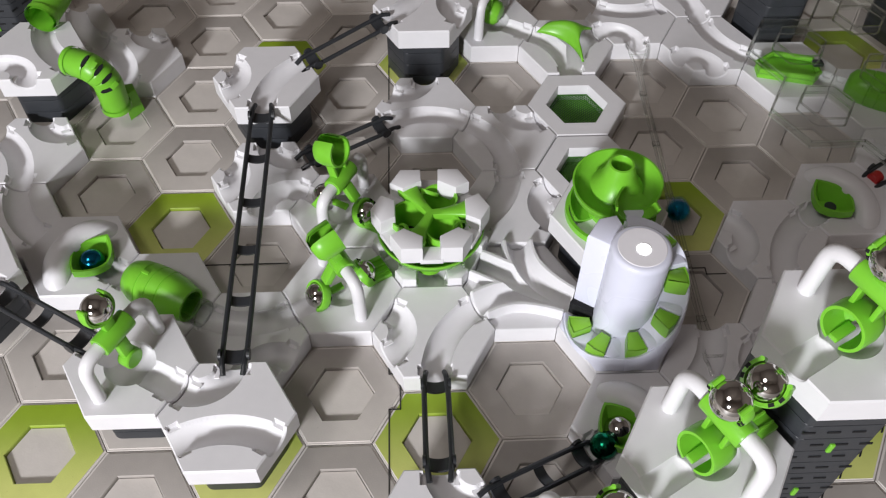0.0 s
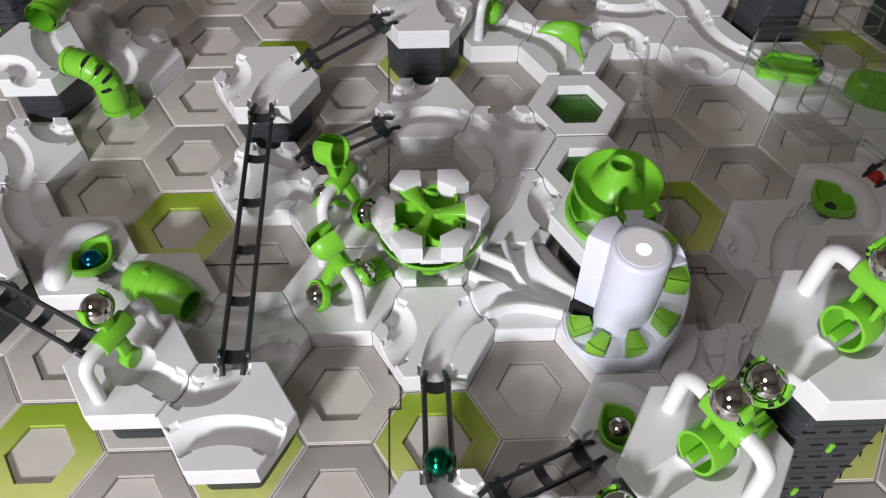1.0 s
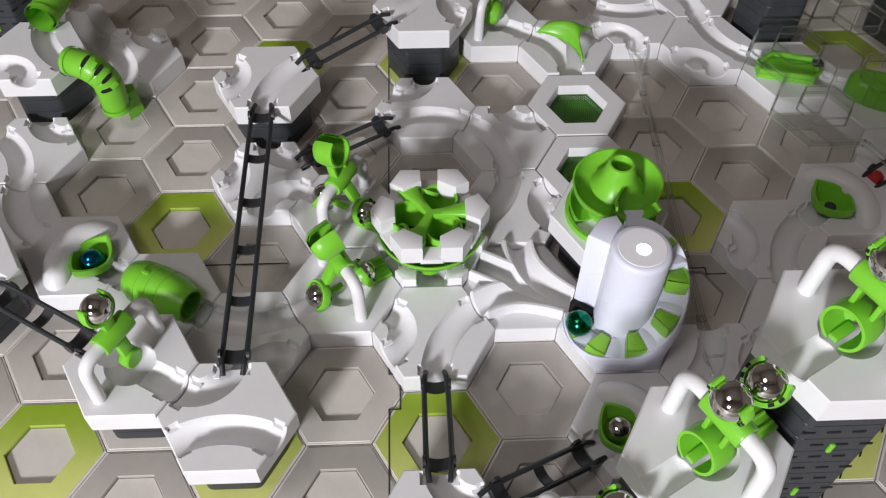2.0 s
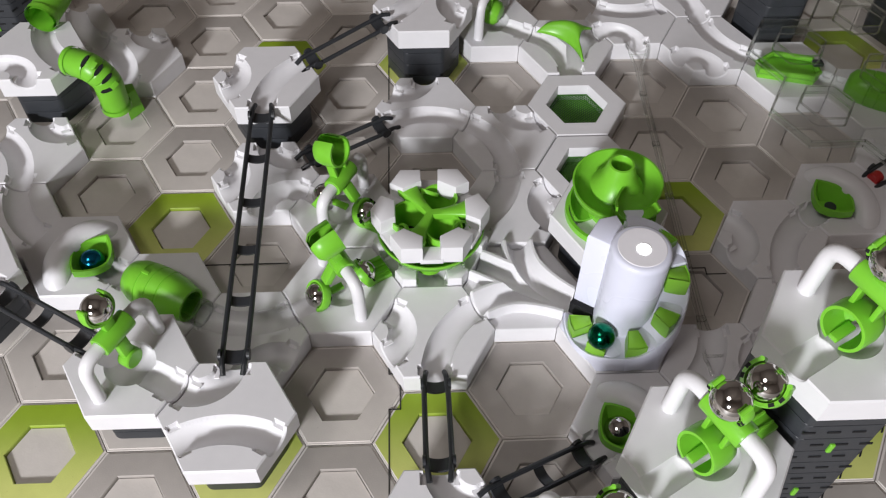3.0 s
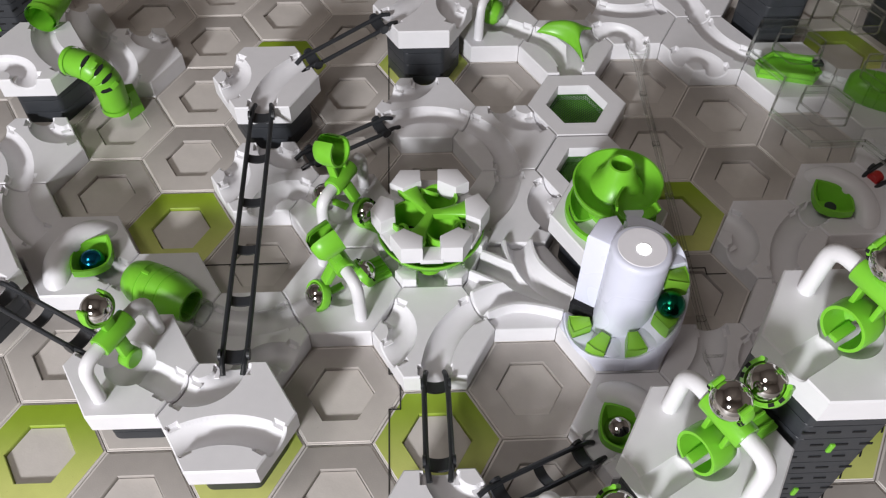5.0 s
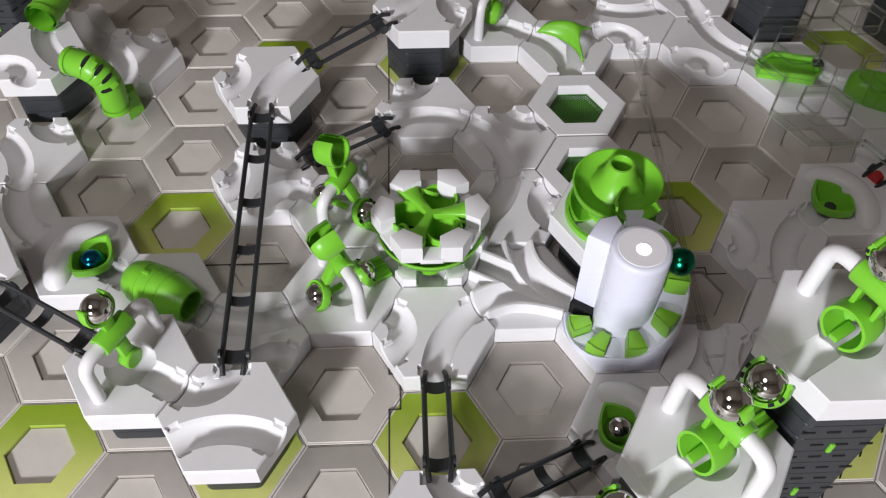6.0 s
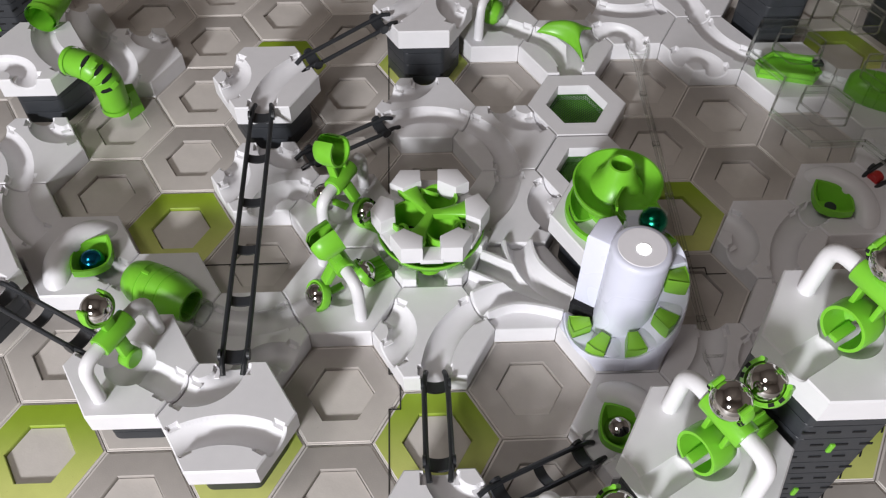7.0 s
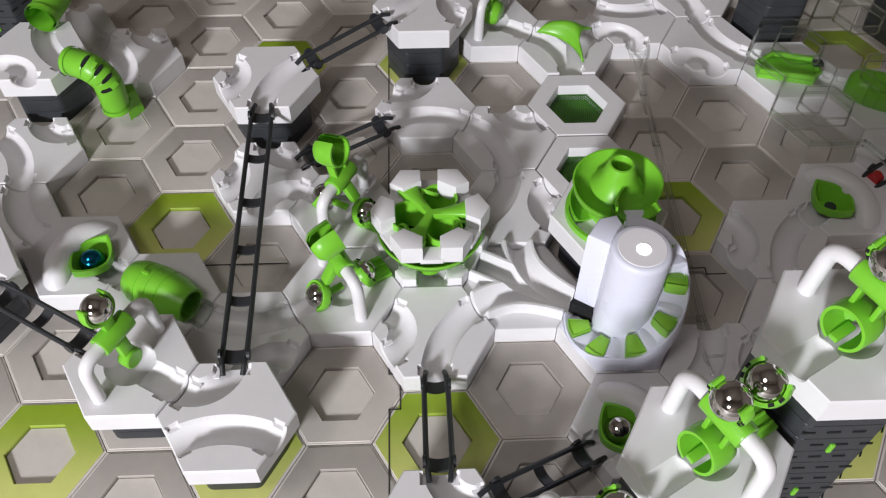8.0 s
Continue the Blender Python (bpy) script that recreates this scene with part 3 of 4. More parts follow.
# lime slide block beside it
root = thing("slide_tile", "white track tile with a lime slide block under clear plate", "slide tile", Matrix.Translation(spot(6, 4, 0.0125)))
part("base", tile_mesh("slide_base", [("NW", "SE")]), WHITE, root, at=pose(0, 0, -TH))
bm = bmesh.new()
prism(bm, [(-0.020, -0.010), (0.012, -0.0105), (0.016, -0.004), (0.012, 0.0085), (-0.012, 0.009), (-0.0215, -0.002)], 0.0, 0.0030, 0.0008)
part("slide", bm, LIME, root, at=pose(0, -0.002, 0, 0, 0, -14))
edge = [(-0.0195, -0.0092), (0.0115, -0.0097), (0.0150, -0.004), (0.0113, 0.0077), (-0.0115, 0.0082), (-0.0205, -0.002)]
part("slide_rim", tube(bmesh.new(), [(x, y, 0.0048) for x, y in edge], 0.0018, 10, closed=True), LIME, root, at=pose(0, -0.002, 0, 0, 0, -14))
part("socket", box(bmesh.new(), (0.006, 0.005, 0.002), pose(0.0135, -0.004, 0.0075), 0.0004), DARK, root)

# ---------------------------------------------------------------- lime tubes on the far tile


def ribbed_tube(name, pts, r, label, segments=5):
    root = thing(name, label, "tube", Matrix.Translation(pts[0]), "lime tubes")
    path = [Vector(p) - Vector(pts[0]) for p in bend(pts, 0.03, 22)]
    n = len(path)
    cuts = [round(i * (n - 1) / segments) for i in range(segments + 1)]
    for i, (a, b) in enumerate(zip(cuts, cuts[1:])):
        seg = path[a:b + 1]
        k = len(seg)
        out = [r * (1.0 if 0 < j < k - 1 else 0.965) for j in range(k)]
        bm = tube(bmesh.new(), seg, out, 26, caps=False)
        tube(bm, seg, [v - 0.0013 for v in out], 26, caps=False)
        part("tube_section", bm, LIME, root)
        if i:
            p, d = path[a], (path[min(a + 1, n - 1)] - path[a - 1]).normalized()
            side = Vector((-0.1, -0.35, 0.93)).normalized()
            side = (side - d * side.dot(d)).normalized()
            m = Matrix((d, side.cross(d), side)).transposed().to_4x4()
            m.translation = p + side * (r - 0.0004)
            part("slot", lathe(bmesh.new(), [(0.0, 0.0008), (0.0032, 0.0007), (0.0036, 0.0)], 16, m @ Matrix.Diagonal((0.36, 1.15, 1, 1))), BLACK, root, "dark slot")
            if i % 2:
                m2 = m.copy()
                m2.translation = p + d * 0.0055 + side * (r + 0.0001)
                part("lug", box(bmesh.new(), (0.0030, 0.0048, 0.0009), m2, 0.0003), LIME, root)
    for k, w in ((0, 1.05), (n - 1, 1.06)):
        j = min(max(k, 1), n - 2)
        d = (path[j + 1] - path[j - 1]).normalized() * 0.0016
        bm = tube(bmesh.new(), [path[k] - d, path[k] + d], r * w, 26, caps=False)
        tube(bm, [path[k] - d, path[k] + d], r * 0.87, 26, caps=False)
        part("collar", bm, LIME, root)
    return root


ribbed_tube("ribbed_tube", [spot(-4, 4, 0.0405) + Vector((0.0255, -0.0140, 0)), spot(-4, 4, 0.0425) + Vector((0.0375, -0.0215, 0)), spot(-3, 3.5, 0.034) + Vector((-0.0005, 0.0035, 0)), spot(-3, 3.5, 0.014) + Vector((-0.0010, 0.0045, 0))], 0.0081, "lime ribbed plastic drop tube running from a raised tile", 5)
ribbed_tube("ribbed_tube", [spot(-4, 4, 0.0460) + Vector((0.0025, 0.0185, 0)), spot(-4, 4, 0.0465) + Vector((0.006, 0.036, 0)), spot(-4, 4, 0.048) + Vector((0.010, 0.055, 0))], 0.0088, "lime plastic tube feeding a raised white tile", 2)

gusset = bmesh.new()
prism(gusset, [(0.0, -0.0050), (0.0080, 0.0005), (0.0080, 0.0060), (0.0, 0.0080)], 0.0, 0.0175, 0.0012)
for v in gusset.verts:
    if v.co.z < 0.01 and v.co.x > 0.005:
        v.co.x += 0.0015
tagged(part("tube_socket", gusset, LIME, at=Matrix.Translation(spot(-3, 3.5, 0.0)) @ pose(0.0015, 0.0105, 0, 0, 0, 24)), "lime plastic socket holding the foot of a ribbed tube", "tube socket")

# lime deflector hood
root = thing("deflector_tile", "white track tile with a lime deflector hood", "deflector tile", Matrix.Translation(spot(3, 4.5, 0.0125)))
part("base", tile_mesh("deflector_base", [("NW", "S"), ("NE", "S")]), WHITE, root, at=pose(0, 0, -TH))
bm = bmesh.new()
west, east, south, north = Vector((-0.0185, 0.005, 0.0065)), Vector((0.0165, 0.0085, 0.0065)), Vector((0.0070, -0.0185, 0.0025)), Vector((-0.002, 0.0150, 0.0040))
grid = []
for i in range(15):
    u = i / 14
    row = []
    for j in range(15):
        v = j / 14
        a = west.lerp(south, v)
        b = north.lerp(east, v)
        p = a.lerp(b, u) + Vector((0.001, 0, 0.0120)) * (4 * u * (1 - u)) * (0.45 + 0.9 * v * (1 - v)) - Vector((-0.0045, -0.0045, 0)) * (4 * v * (1 - v)) * (1 - u) + Vector((-0.0050, 0.0025, 0)) * (4 * u * (1 - u)) * v * v
        row.append(bm.verts.new(p))
    grid.append(row)
for i in range(14):
    for j in range(14):
        bm.faces.new((grid[i][j], grid[i + 1][j], grid[i + 1][j + 1], grid[i][j + 1]))
hood = part("hood", bm, LIME, root, "curved lime hood")
mod = hood.modifiers.new("shell", "SOLIDIFY")
mod.thickness, mod.offset = 0.0014, -1

# ---------------------------------------------------------------- net tiles
NETMAT = shader("green_net", (0.035, 0.13, 0.015), 0.45, vary=0.1)


def net_tile(c, y, top, label):
    root = thing("net_tile", label, "net tile", Matrix.Translation(spot(c, y, top)), "net tiles")
    bm = bmesh.new()
    loops = []
    for r, z in ((R * 0.985, -0.012), (R * 0.985, -0.0007), (R * 0.965, 0.0), (R * 0.615, 0.0), (R * 0.605, -0.0006), (R * 0.59, -0.0075), (R * 0.59, -0.012)):
        loops.append([bm.verts.new((a, b, z)) for a, b in hexagon(r)])
    for a, b in zip(loops, loops[1:] + loops[:1]):
        for i in range(6):
            bm.faces.new((a[i], a[(i + 1) % 6], b[(i + 1) % 6], b[i]))
    part("frame", bm, WHITE, root, smooth=20)
    bm = bmesh.new()
    rin = R * 0.59
    n, step = 27, rin * 2 / 27 * 0.95
    flat = rin * math.sqrt(3) / 2
    for deg in (80, -40):
        for k in range(-n // 2 + 1, n // 2 + 1):
            o = k * step
            d, s = ang(deg), ang(deg + 90)
            lim = 0.0
            for t in np.linspace(0, rin, 40):
                p, q = d * t + s * o, -d * t + s * o
                ok = all(max(abs(np.dot(w, ang(a))) for a in (30, 90, 150)) < flat - 0.0003 for w in (p,))
                if ok:
                    lim = t
            low = 0.0
            for t in np.linspace(0, rin, 40):
                q = -d * t + s * o
                if max(abs(np.dot(q, ang(a))) for a in (30, 90, 150)) < flat - 0.0003:
                    low = t
            if lim + low < 0.004:
                continue
            pts = []
            for t in np.linspace(-low, lim, 7):
                w = d * t + s * o
                sag = 1 - (np.hypot(*w) / rin) ** 2
                pts.append((w[0], w[1], -0.0068 - 0.0018 * max(sag, 0)))
            tube(bm, pts, 0.00022, 4, caps=False)
    tube(bm, [(a, b, -0.0068) for a, b in hexagon(rin - 0.0003)], 0.0005, 6, closed=True)
    part("net", bm, NETMAT, root, "fine green sagging net")
    part("tray", prism(bmesh.new(), hexagon(R * 0.585), -0.0119, -0.0108), LIME, root, "lime tray under the net")
    return root


net_tile(3, 3.5, 0.0115, "white hexagonal frame tile with a green net")
net_tile(3, 2.5, 0.0115, "white hexagonal frame tile with a green net")

# ---------------------------------------------------------------- merging tile before the elevator
def merge_mesh():
    n = 96
    me = tile_mesh("merge_base", [], n=n)
    co = np.empty(len(me.vertices) * 3)
    me.vertices.foreach_get("co", co)
    co = co.reshape(-1, 3)
    out = ang(-30, PITCH / 2)
    best = np.full(len(co), 9.0)
    for side in ("N", "NW", "SW"):
        a = ang(SIDES[side], PITCH / 2)
        p1, p2 = a * 0.50, out * 0.10 + a * 0.16
        t = np.linspace(0, 1, 60)[:, None]
        c = (1 - t) ** 3 * a * 1.1 + 3 * (1 - t) ** 2 * t * p1 + 3 * (1 - t) * t * t * p2 + t ** 3 * out * 1.1
        best = np.minimum(best, np.sqrt(((co[:, None, :2] - c[None]) ** 2).sum(2)).min(1))
    # half-round channels between raised walls over a lower plate
    wall = 0.0068 + 0.0092 * np.clip(best / 0.0060, 0, 1) ** 2.6
    high = np.where(best < 0.0076, wall, 0.0160 - 0.0058 * np.clip((best - 0.0076) / 0.0009, 0, 1))
    topside = co[:, 2] > 0.004
    co[:, 2] = np.where(topside, high + (co[:, 2] - TH), co[:, 2])
    me.vertices.foreach_set("co", co.ravel())
    me.set_sharp_from_angle(angle=radians(50))
    return me


ob = new("merge_tile", merge_mesh())
ob.matrix_basis = Matrix.Translation(spot(2, 1, 0))
clip_slots(ob, ("N", "NW", "SW"))
tagged(ob, "white plastic tile merging three channels into one", "track tile", "track tiles")

# ---------------------------------------------------------------- dome splitter
root = thing("splitter_tile", "white six-sided splitter with lime bowl on clear posts", "splitter", Matrix.Translation(spot(1, 1.5, 0)))
part("base", tile_mesh("splitter_base", [("N", "S"), ("NE",), ("SW",)]), WHITE, root)
for k in range(6):
    a = ang(60 * k, R * 0.80)
    bm = box(bmesh.new(), (0.0042, 0.0085, 0.013), pose(a[0], a[1], TH + 0.0118, 0, 0, 60 * k), 0.0006)
    part("post", bm, CLEAR, root, "clear plastic post")
    bm = prism(bmesh.new(), [tuple(ang(60 * k + w, R * q)) for w, q in ((-13, 0.90), (0, 0.985), (13, 0.90), (9, 0.68), (-9, 0.68))], TH - 0.001, TH + 0.0058, 0.0007)
    part("post_socket", bm, WHITE, root, "white socket under a clear post")
    a = ang(60 * k, R)
    # corner block: a kite with chamfered outer edges
    bm = bmesh.new()
    e = PITCH / 2
    out1, out2 = ang(60 * k - 30), ang(60 * k + 30)
    t1, t2 = ang(60 * k + 60), ang(60 * k - 60)
    v1 = out1 * e * 0.985 + t1 * 0.0043
    v2 = out2 * e * 0.985 + t2 * 0.0043
    corner = ang(60 * k, R * 0.985)
    i1 = out1 * e * 0.68 + t1 * 0.0040
    i2 = out2 * e * 0.68 + t2 * 0.0040
    prism(bm, [tuple(v1), tuple(corner), tuple(v2), tuple(i2), tuple(i1)], 0.0312, 0.0422, 0.0010)
    part("corner_block", bm, WHITE, root)
    o = out1 * e * 0.84
    bm = box(bmesh.new(), (0.0085, 0.0112, 0.0030), pose(o[0], o[1], 0.0320, 0, 0, 60 * k - 30), 0.0005)
    part("channel_floor", bm, WHITE, root)
bm = lathe(bmesh.new(), [(0.0, 0.0158), (0.0090, 0.0162), (0.0165, 0.0190), (0.0232, 0.0240), (0.0256, 0.0282), (0.0264, 0.0284), (0.0266, 0.0272), (0.0242, 0.0224), (0.0172, 0.0174), (0.0095, 0.0147), (0, 0.0143)], 56)
part("bowl", bm, LIME, root, "lime plastic bowl")
part("spout", lathe(bmesh.new(), [(0.0058, 0.0200), (0.0068, 0.0195), (0.0068, 0.0128), (0.0052, 0.0124), (0.0050, 0.0150)], 32, pose(-0.001, -0.0125, 0)), LIME, root)
# three smooth arms that widen to their tips
bm = bmesh.new()
for arm in (5, 125, 245):
    prev = None
    for i in range(11):
        u = i / 10
        r = 0.0208 * u
        w = 0.0021 + 0.0040 * u ** 2.2 - (0.0012 if i == 10 else 0.0)
        z = 0.0388 + 0.0018 * u * u
        ring = []
        for q, drop in ((-1.0, 0.0036), (-1.0, 0.0009), (-0.8, 0.0002), (0.0, 0.0), (0.8, 0.0002), (1.0, 0.0009), (1.0, 0.0036)):
            p = ang(arm, r) + ang(arm + 90, w * q)
            ring.append(bm.verts.new((p[0], p[1], z - drop)))
        if prev:
            for j in range(7):
                bm.faces.new((prev[j], prev[(j + 1) % 7], ring[(j + 1) % 7], ring[j]))
        else:
            bm.faces.new(ring)
        prev = ring
    bm.faces.new(prev[::-1])
part("spider", bm, LIME, root, "lime three-armed ball guide", smooth=50)
# a deep round well between each pair of arms, dark at its foot
for a in (65, 185, 305):
    px, py = ang(a, 0.0106)
    prof = [(0.0044, 0.0225), (0.0052, 0.0255), (0.0068, 0.0300), (0.0080, 0.0345), (0.0083, 0.0376), (0.0092, 0.0378), (0.0094, 0.0345), (0.0082, 0.0290), (0.0062, 0.0245), (0.0054, 0.0222), (0.0044, 0.0225)]
    part("ball_cup", lathe(bmesh.new(), prof, 40, pose(px, py, 0)), LIME, root)
    part("drain", lathe(bmesh.new(), [(0, 0.0236), (0.0050, 0.0236), (0.0050, 0.0240)], 20, pose(px, py, 0)), BLACK, root, "dark drain hole")
    qx, qy = ang(a + 27, 0.0172)
    part("side_ring", lathe(bmesh.new(), [(0.0040, -0.0010), (0.0052, -0.0010), (0.0054, 0.0), (0.0052, 0.0010), (0.0040, 0.0010), (0.0040, -0.0010)], 28, pose(qx, qy, 0.0335) @ pose(0, 0, 0, 0, 0, a) @ pose(0, 0, 0, 0, 50, 0)), LIME, root)

# ---------------------------------------------------------------- elevator
ELEV = spot(3, 0.5)
# the same lime plastic, strong light on the steps put into its colour
STEP = shader("lit_lime_plastic", (0.235, 0.53, 0.045), 0.36, vary=0.05, bump=0.02)
LENS = shader("grey_lens", (0.86, 0.84, 0.88), 0.35, vary=0.04, bump=0.02)
TURN = [(165, 0.0125), (200, 0.0130), (225, 0.0155), (250, 0.0205), (278, 0.0240), (304, 0.0298), (335, 0.0365), (360, 0.0450), (382, 0.0530), (416, 0.0590), (452, 0.0615)]


def tread(deg):
    return float(np.interp(deg, [a for a, _ in TURN], [b for _, b in TURN]))


elevator = thing("ball_elevator", "glossy white spiral ball elevator with lime lifting steps", "ball elevator", Matrix.Translation(ELEV))
part("base", tile_mesh("elevator_base", []), GLOSS, elevator)
part("column", lathe(bmesh.new(), [(0.0, 0.0730), (0.0112, 0.0730), (0.0121, 0.0727), (0.0128, 0.0720), (0.0132, 0.0708), (0.0133, 0.0690), (0.01325, 0.0675), (0.0133, 0.0672), (0.0133, 0.012), (0, 0.012)], 64), GLOSS, elevator)
part("lens_disc", lathe(bmesh.new(), [(0.0, 0.0732), (0.0103, 0.0732), (0.0107, 0.0729)], 48), LENS, elevator, "grey translucent lens disc")
part("light_button", lathe(bmesh.new(), [(0.0, 0.0733), (0.0030, 0.0733), (0.0033, 0.0727)], 28), LAMPGLOW, elevator, "lit white diode", at=pose(0.0003, -0.0012, 0.0002))
bm = bmesh.new()
n = 96
prev = None
for i in range(n + 1):
    a = 165 + 287 * i / n
    f = tread(a)
    lip = f + 0.0016
    ring = []
    for r, z in ((0.0130, f + 0.0008), (0.0165, f), (0.0215, f), (0.0240, f + 0.0006), (0.0250, lip), (0.0258, lip + 0.0002), (0.0264, lip - 0.0006), (0.0270, max(0.0140, f * 0.7)), (min(R * 0.99 * math.cos(radians(30)) / math.cos(radians((a % 60) - 30)), 0.0290) - 0.0006, 0.01215)):
        p = ang(a, r)
        ring.append(bm.verts.new((p[0], p[1], z)))
    if prev:
        for j in range(len(ring) - 1):
            bm.faces.new((prev[j], prev[j + 1], ring[j + 1], ring[j]))
    else:
        bm.faces.new(ring)
    prev = ring
bm.faces.new(prev[::-1])
part("spiral_tray", bm, GLOSS, elevator, "white helical tray", smooth=40)
prism_pts = [(-0.0212, 0.0105), (-0.0120, 0.0045), (-0.0040, 0.0125), (-0.0068, 0.0215), (-0.0150, 0.0195)]
bm = prism(bmesh.new(), prism_pts, 0.0205, 0.0690, 0.0008)
part("drive_housing", bm, GLOSS, elevator, "white angular drive housing")
part("entry_slot", prism(bmesh.new(), [(-0.0232, 0.0085), (-0.0135, 0.0010), (-0.0095, 0.0100), (-0.0180, 0.0160)], 0.0120, 0.0203), BLACK, elevator, "black entry slot")
part("exit_chute", box(bmesh.new(), (0.0095, 0.013, 0.0022), pose(0.0035, 0.0245, 0.0590, 8, 0, 0), 0.0006), GLOSS, elevator)
STEPS = []
for k in range(6):
    a = 187 + 43.5 * k
    f = tread(a)
    bm = bmesh.new()
    outline = [tuple(ang(w, r)) for r, w in ((0.0150, -9), (0.0246, -11), (0.0248, 0), (0.0246, 11), (0.0150, 9))]
    prism(bm, outline, -0.011, 0.0008, 0.0008)
    for v in bm.verts:
        if v.co.z > 0:
            v.co.z -= 0.0016 * max(0, (math.hypot(v.co.x, v.co.y) - 0.019) / 0.006)
    st = part("lifting_step", bm, STEP, elevator, "lime lifting step", at=pose(0, 0, f, 0, 0, a))
    STEPS.append((st, a, f - (0.004 if k == 5 else 0.0)))
    b = a + 21.75
    if k < 5:
        g = tread(b)
        bm = bmesh.new()
        prism(bm, [tuple(ang(w, r)) for r, w in ((0.0140, -10), (0.0247, -10), (0.0249, 0), (0.0247, 10), (0.0140, 10))], -0.008, 0.0009, 0.0004)
        part("fixed_step", bm, GLOSS, elevator, at=pose(0, 0, g, 0, 0, b))

# ---------------------------------------------------------------- lime spiral
SPIN = spot(3, 1.5)
track_tile(3, 1.5, 0.034, [("S", "N")], HIGH)
stack(3, 1.5, 0.034 - TH)
spiral = thing("spiral_chute", "glossy lime plastic spiral chute on a raised white tile", "spiral chute", Matrix.Translation(SPIN))


def ramp(name, a0, a1, z0, z1, r0=0.0070, r1=0.0202, lip=0.0062, ease=0.0):
    bm = bmesh.new()
    n = max(12, int((a1 - a0) / 5))
    prev = None
    for i in range(n + 1):
        s = i / n
        a = a0 + (a1 - a0) * s
        z = z0 + (z1 - z0) * s
        ring = []
        k = min(1.0, 0.15 + (a - a0) / ease) if ease else 1.0
        prof = ((r0, z + 0.0075 * k), (r0 + 0.0012, z + 0.0035 * k), (r0 + 0.0035, z + 0.0010), (0.0110, z), (0.0150, z + 0.0003), (0.0178, z + 0.0018 * k), (0.0194, z + 0.0045 * k), (r1, z + lip * k), (r1 + 0.0009, z + lip * k), (r1 - 0.0002, z + 0.002 * k), (0.0178, z - 0.0008), (0.0150, z - 0.0018), (0.0100, z - 0.0018), (r0, z - 0.0015))
        for r, h in prof:
            p = ang(a, r)
            ring.append(bm.verts.new((p[0], p[1], h)))
        if prev:
            for j in range(len(ring)):
                k = (j + 1) % len(ring)
                bm.faces.new((prev[j], prev[k], ring[k], ring[j]))
        else:
            bm.faces.new(ring)
        prev = ring
    bm.faces.new(prev[::-1])
    return part(name, bm, LIME, spiral, smooth=45)


ramp("upper_turn", -80, 252, 0.0550, 0.0490, ease=75.0)
ramp("middle_drop", 252, 300, 0.0490, 0.0395)
ramp("lower_turn", 300, 560, 0.0395, 0.0355)
part("core", lathe(bmesh.new(), [(0.0044, 0.0690), (0.0050, 0.0702), (0.0059, 0.0700), (0.0067, 0.0680), (0.0076, 0.0640), (0.0092, 0.0595), (0.0115, 0.0562), (0.0125, 0.0552), (0.0095, 0.0535), (0.0095, 0.034), (0.003, 0.034), (0.0036, 0.060), (0.0044, 0.0690)], 44), LIME, spiral, "hollow lime core with a notched top")
# entry trough that bends into the dish, its walls curling outwards at the mouth
bm = bmesh.new()
prev = None
way = bend([(0.0034, -0.0262, 0.0600), (0.0036, -0.0190, 0.0590), (0.0060, -0.0130, 0.0572), (0.0125, -0.0085, 0.0553)], 0.012, 6)
for i, p in enumerate(way):
    q, r0 = way[min(i + 1, len(way) - 1)], way[max(i - 1, 0)]
    d = (q - r0).normalized()
    side = Vector((d.y, -d.x, 0)).normalized()
    s = i / (len(way) - 1)
    rad = 0.0070 + 0.0022 * (1 - s) ** 4
    ring = []
    for off, ws in ((0.0, range(176, 365, 18)), (0.0010, range(356, 175, -18))):
        for w in ws:
            fade = 1.0 - 0.92 * s ** 1.5 if math.cos(radians(w)) > 0 else 1.0 - 0.30 * s
            c, e = (rad + off) * math.cos(radians(w)), (rad + off) * math.sin(radians(w)) + rad
            ring.append(bm.verts.new(p + side * c + Vector((0, 0, e * fade))))
    if prev:
        for j in range(len(ring)):
            k = (j + 1) % len(ring)
            bm.faces.new((prev[j], prev[k], ring[k], ring[j]))
    else:
        bm.faces.new(ring)
    prev = ring
bm.faces.new(prev[::-1])
part("entry_trough", bm, LIME, spiral, smooth=50)
part("foot_ring", lathe(bmesh.new(), [(0.0205, 0.0335), (0.0222, 0.0335), (0.0222, 0.0375), (0.0205, 0.0375), (0.0205, 0.0335)], 48), LIME, spiral)

# ---------------------------------------------------------------- clear plate and clear rail
HEXES = [(6, 3), (6, 4), (7, 2.5), (7, 3.5), (7, 4.5), (8, 2), (8, 3), (8, 4), (8, 5)]
plate = thing("clear_plate", "clear plastic level plate with raised hexagonal rims", "clear plate", Matrix.Translation((0, 0, 0.0275)))
bm = bmesh.new()
near = set(HEXES)
for c, y in HEXES:
    ctr = spot(c, y)
    out = [bm.verts.new((ctr.x + a, ctr.y + b, 0.0)) for a, b in hexagon(R)]
    inn = [bm.verts.new((ctr.x + a, ctr.y + b, 0.0)) for a, b in hexagon(R * 0.50)]
    for i in range(6):
        bm.faces.new((out[i], out[(i + 1) % 6], inn[(i + 1) % 6], inn[i]))
bmesh.ops.remove_doubles(bm, verts=bm.verts, dist=1e-5)
ex = bmesh.ops.extrude_face_region(bm, geom=list(bm.faces))
bmesh.ops.translate(bm, verts=[v for v in ex["geom"] if isinstance(v, bmesh.types.BMVert)], vec=(0, 0, -0.0022))
part("sheet", bm, SHEET, plate, smooth=0)
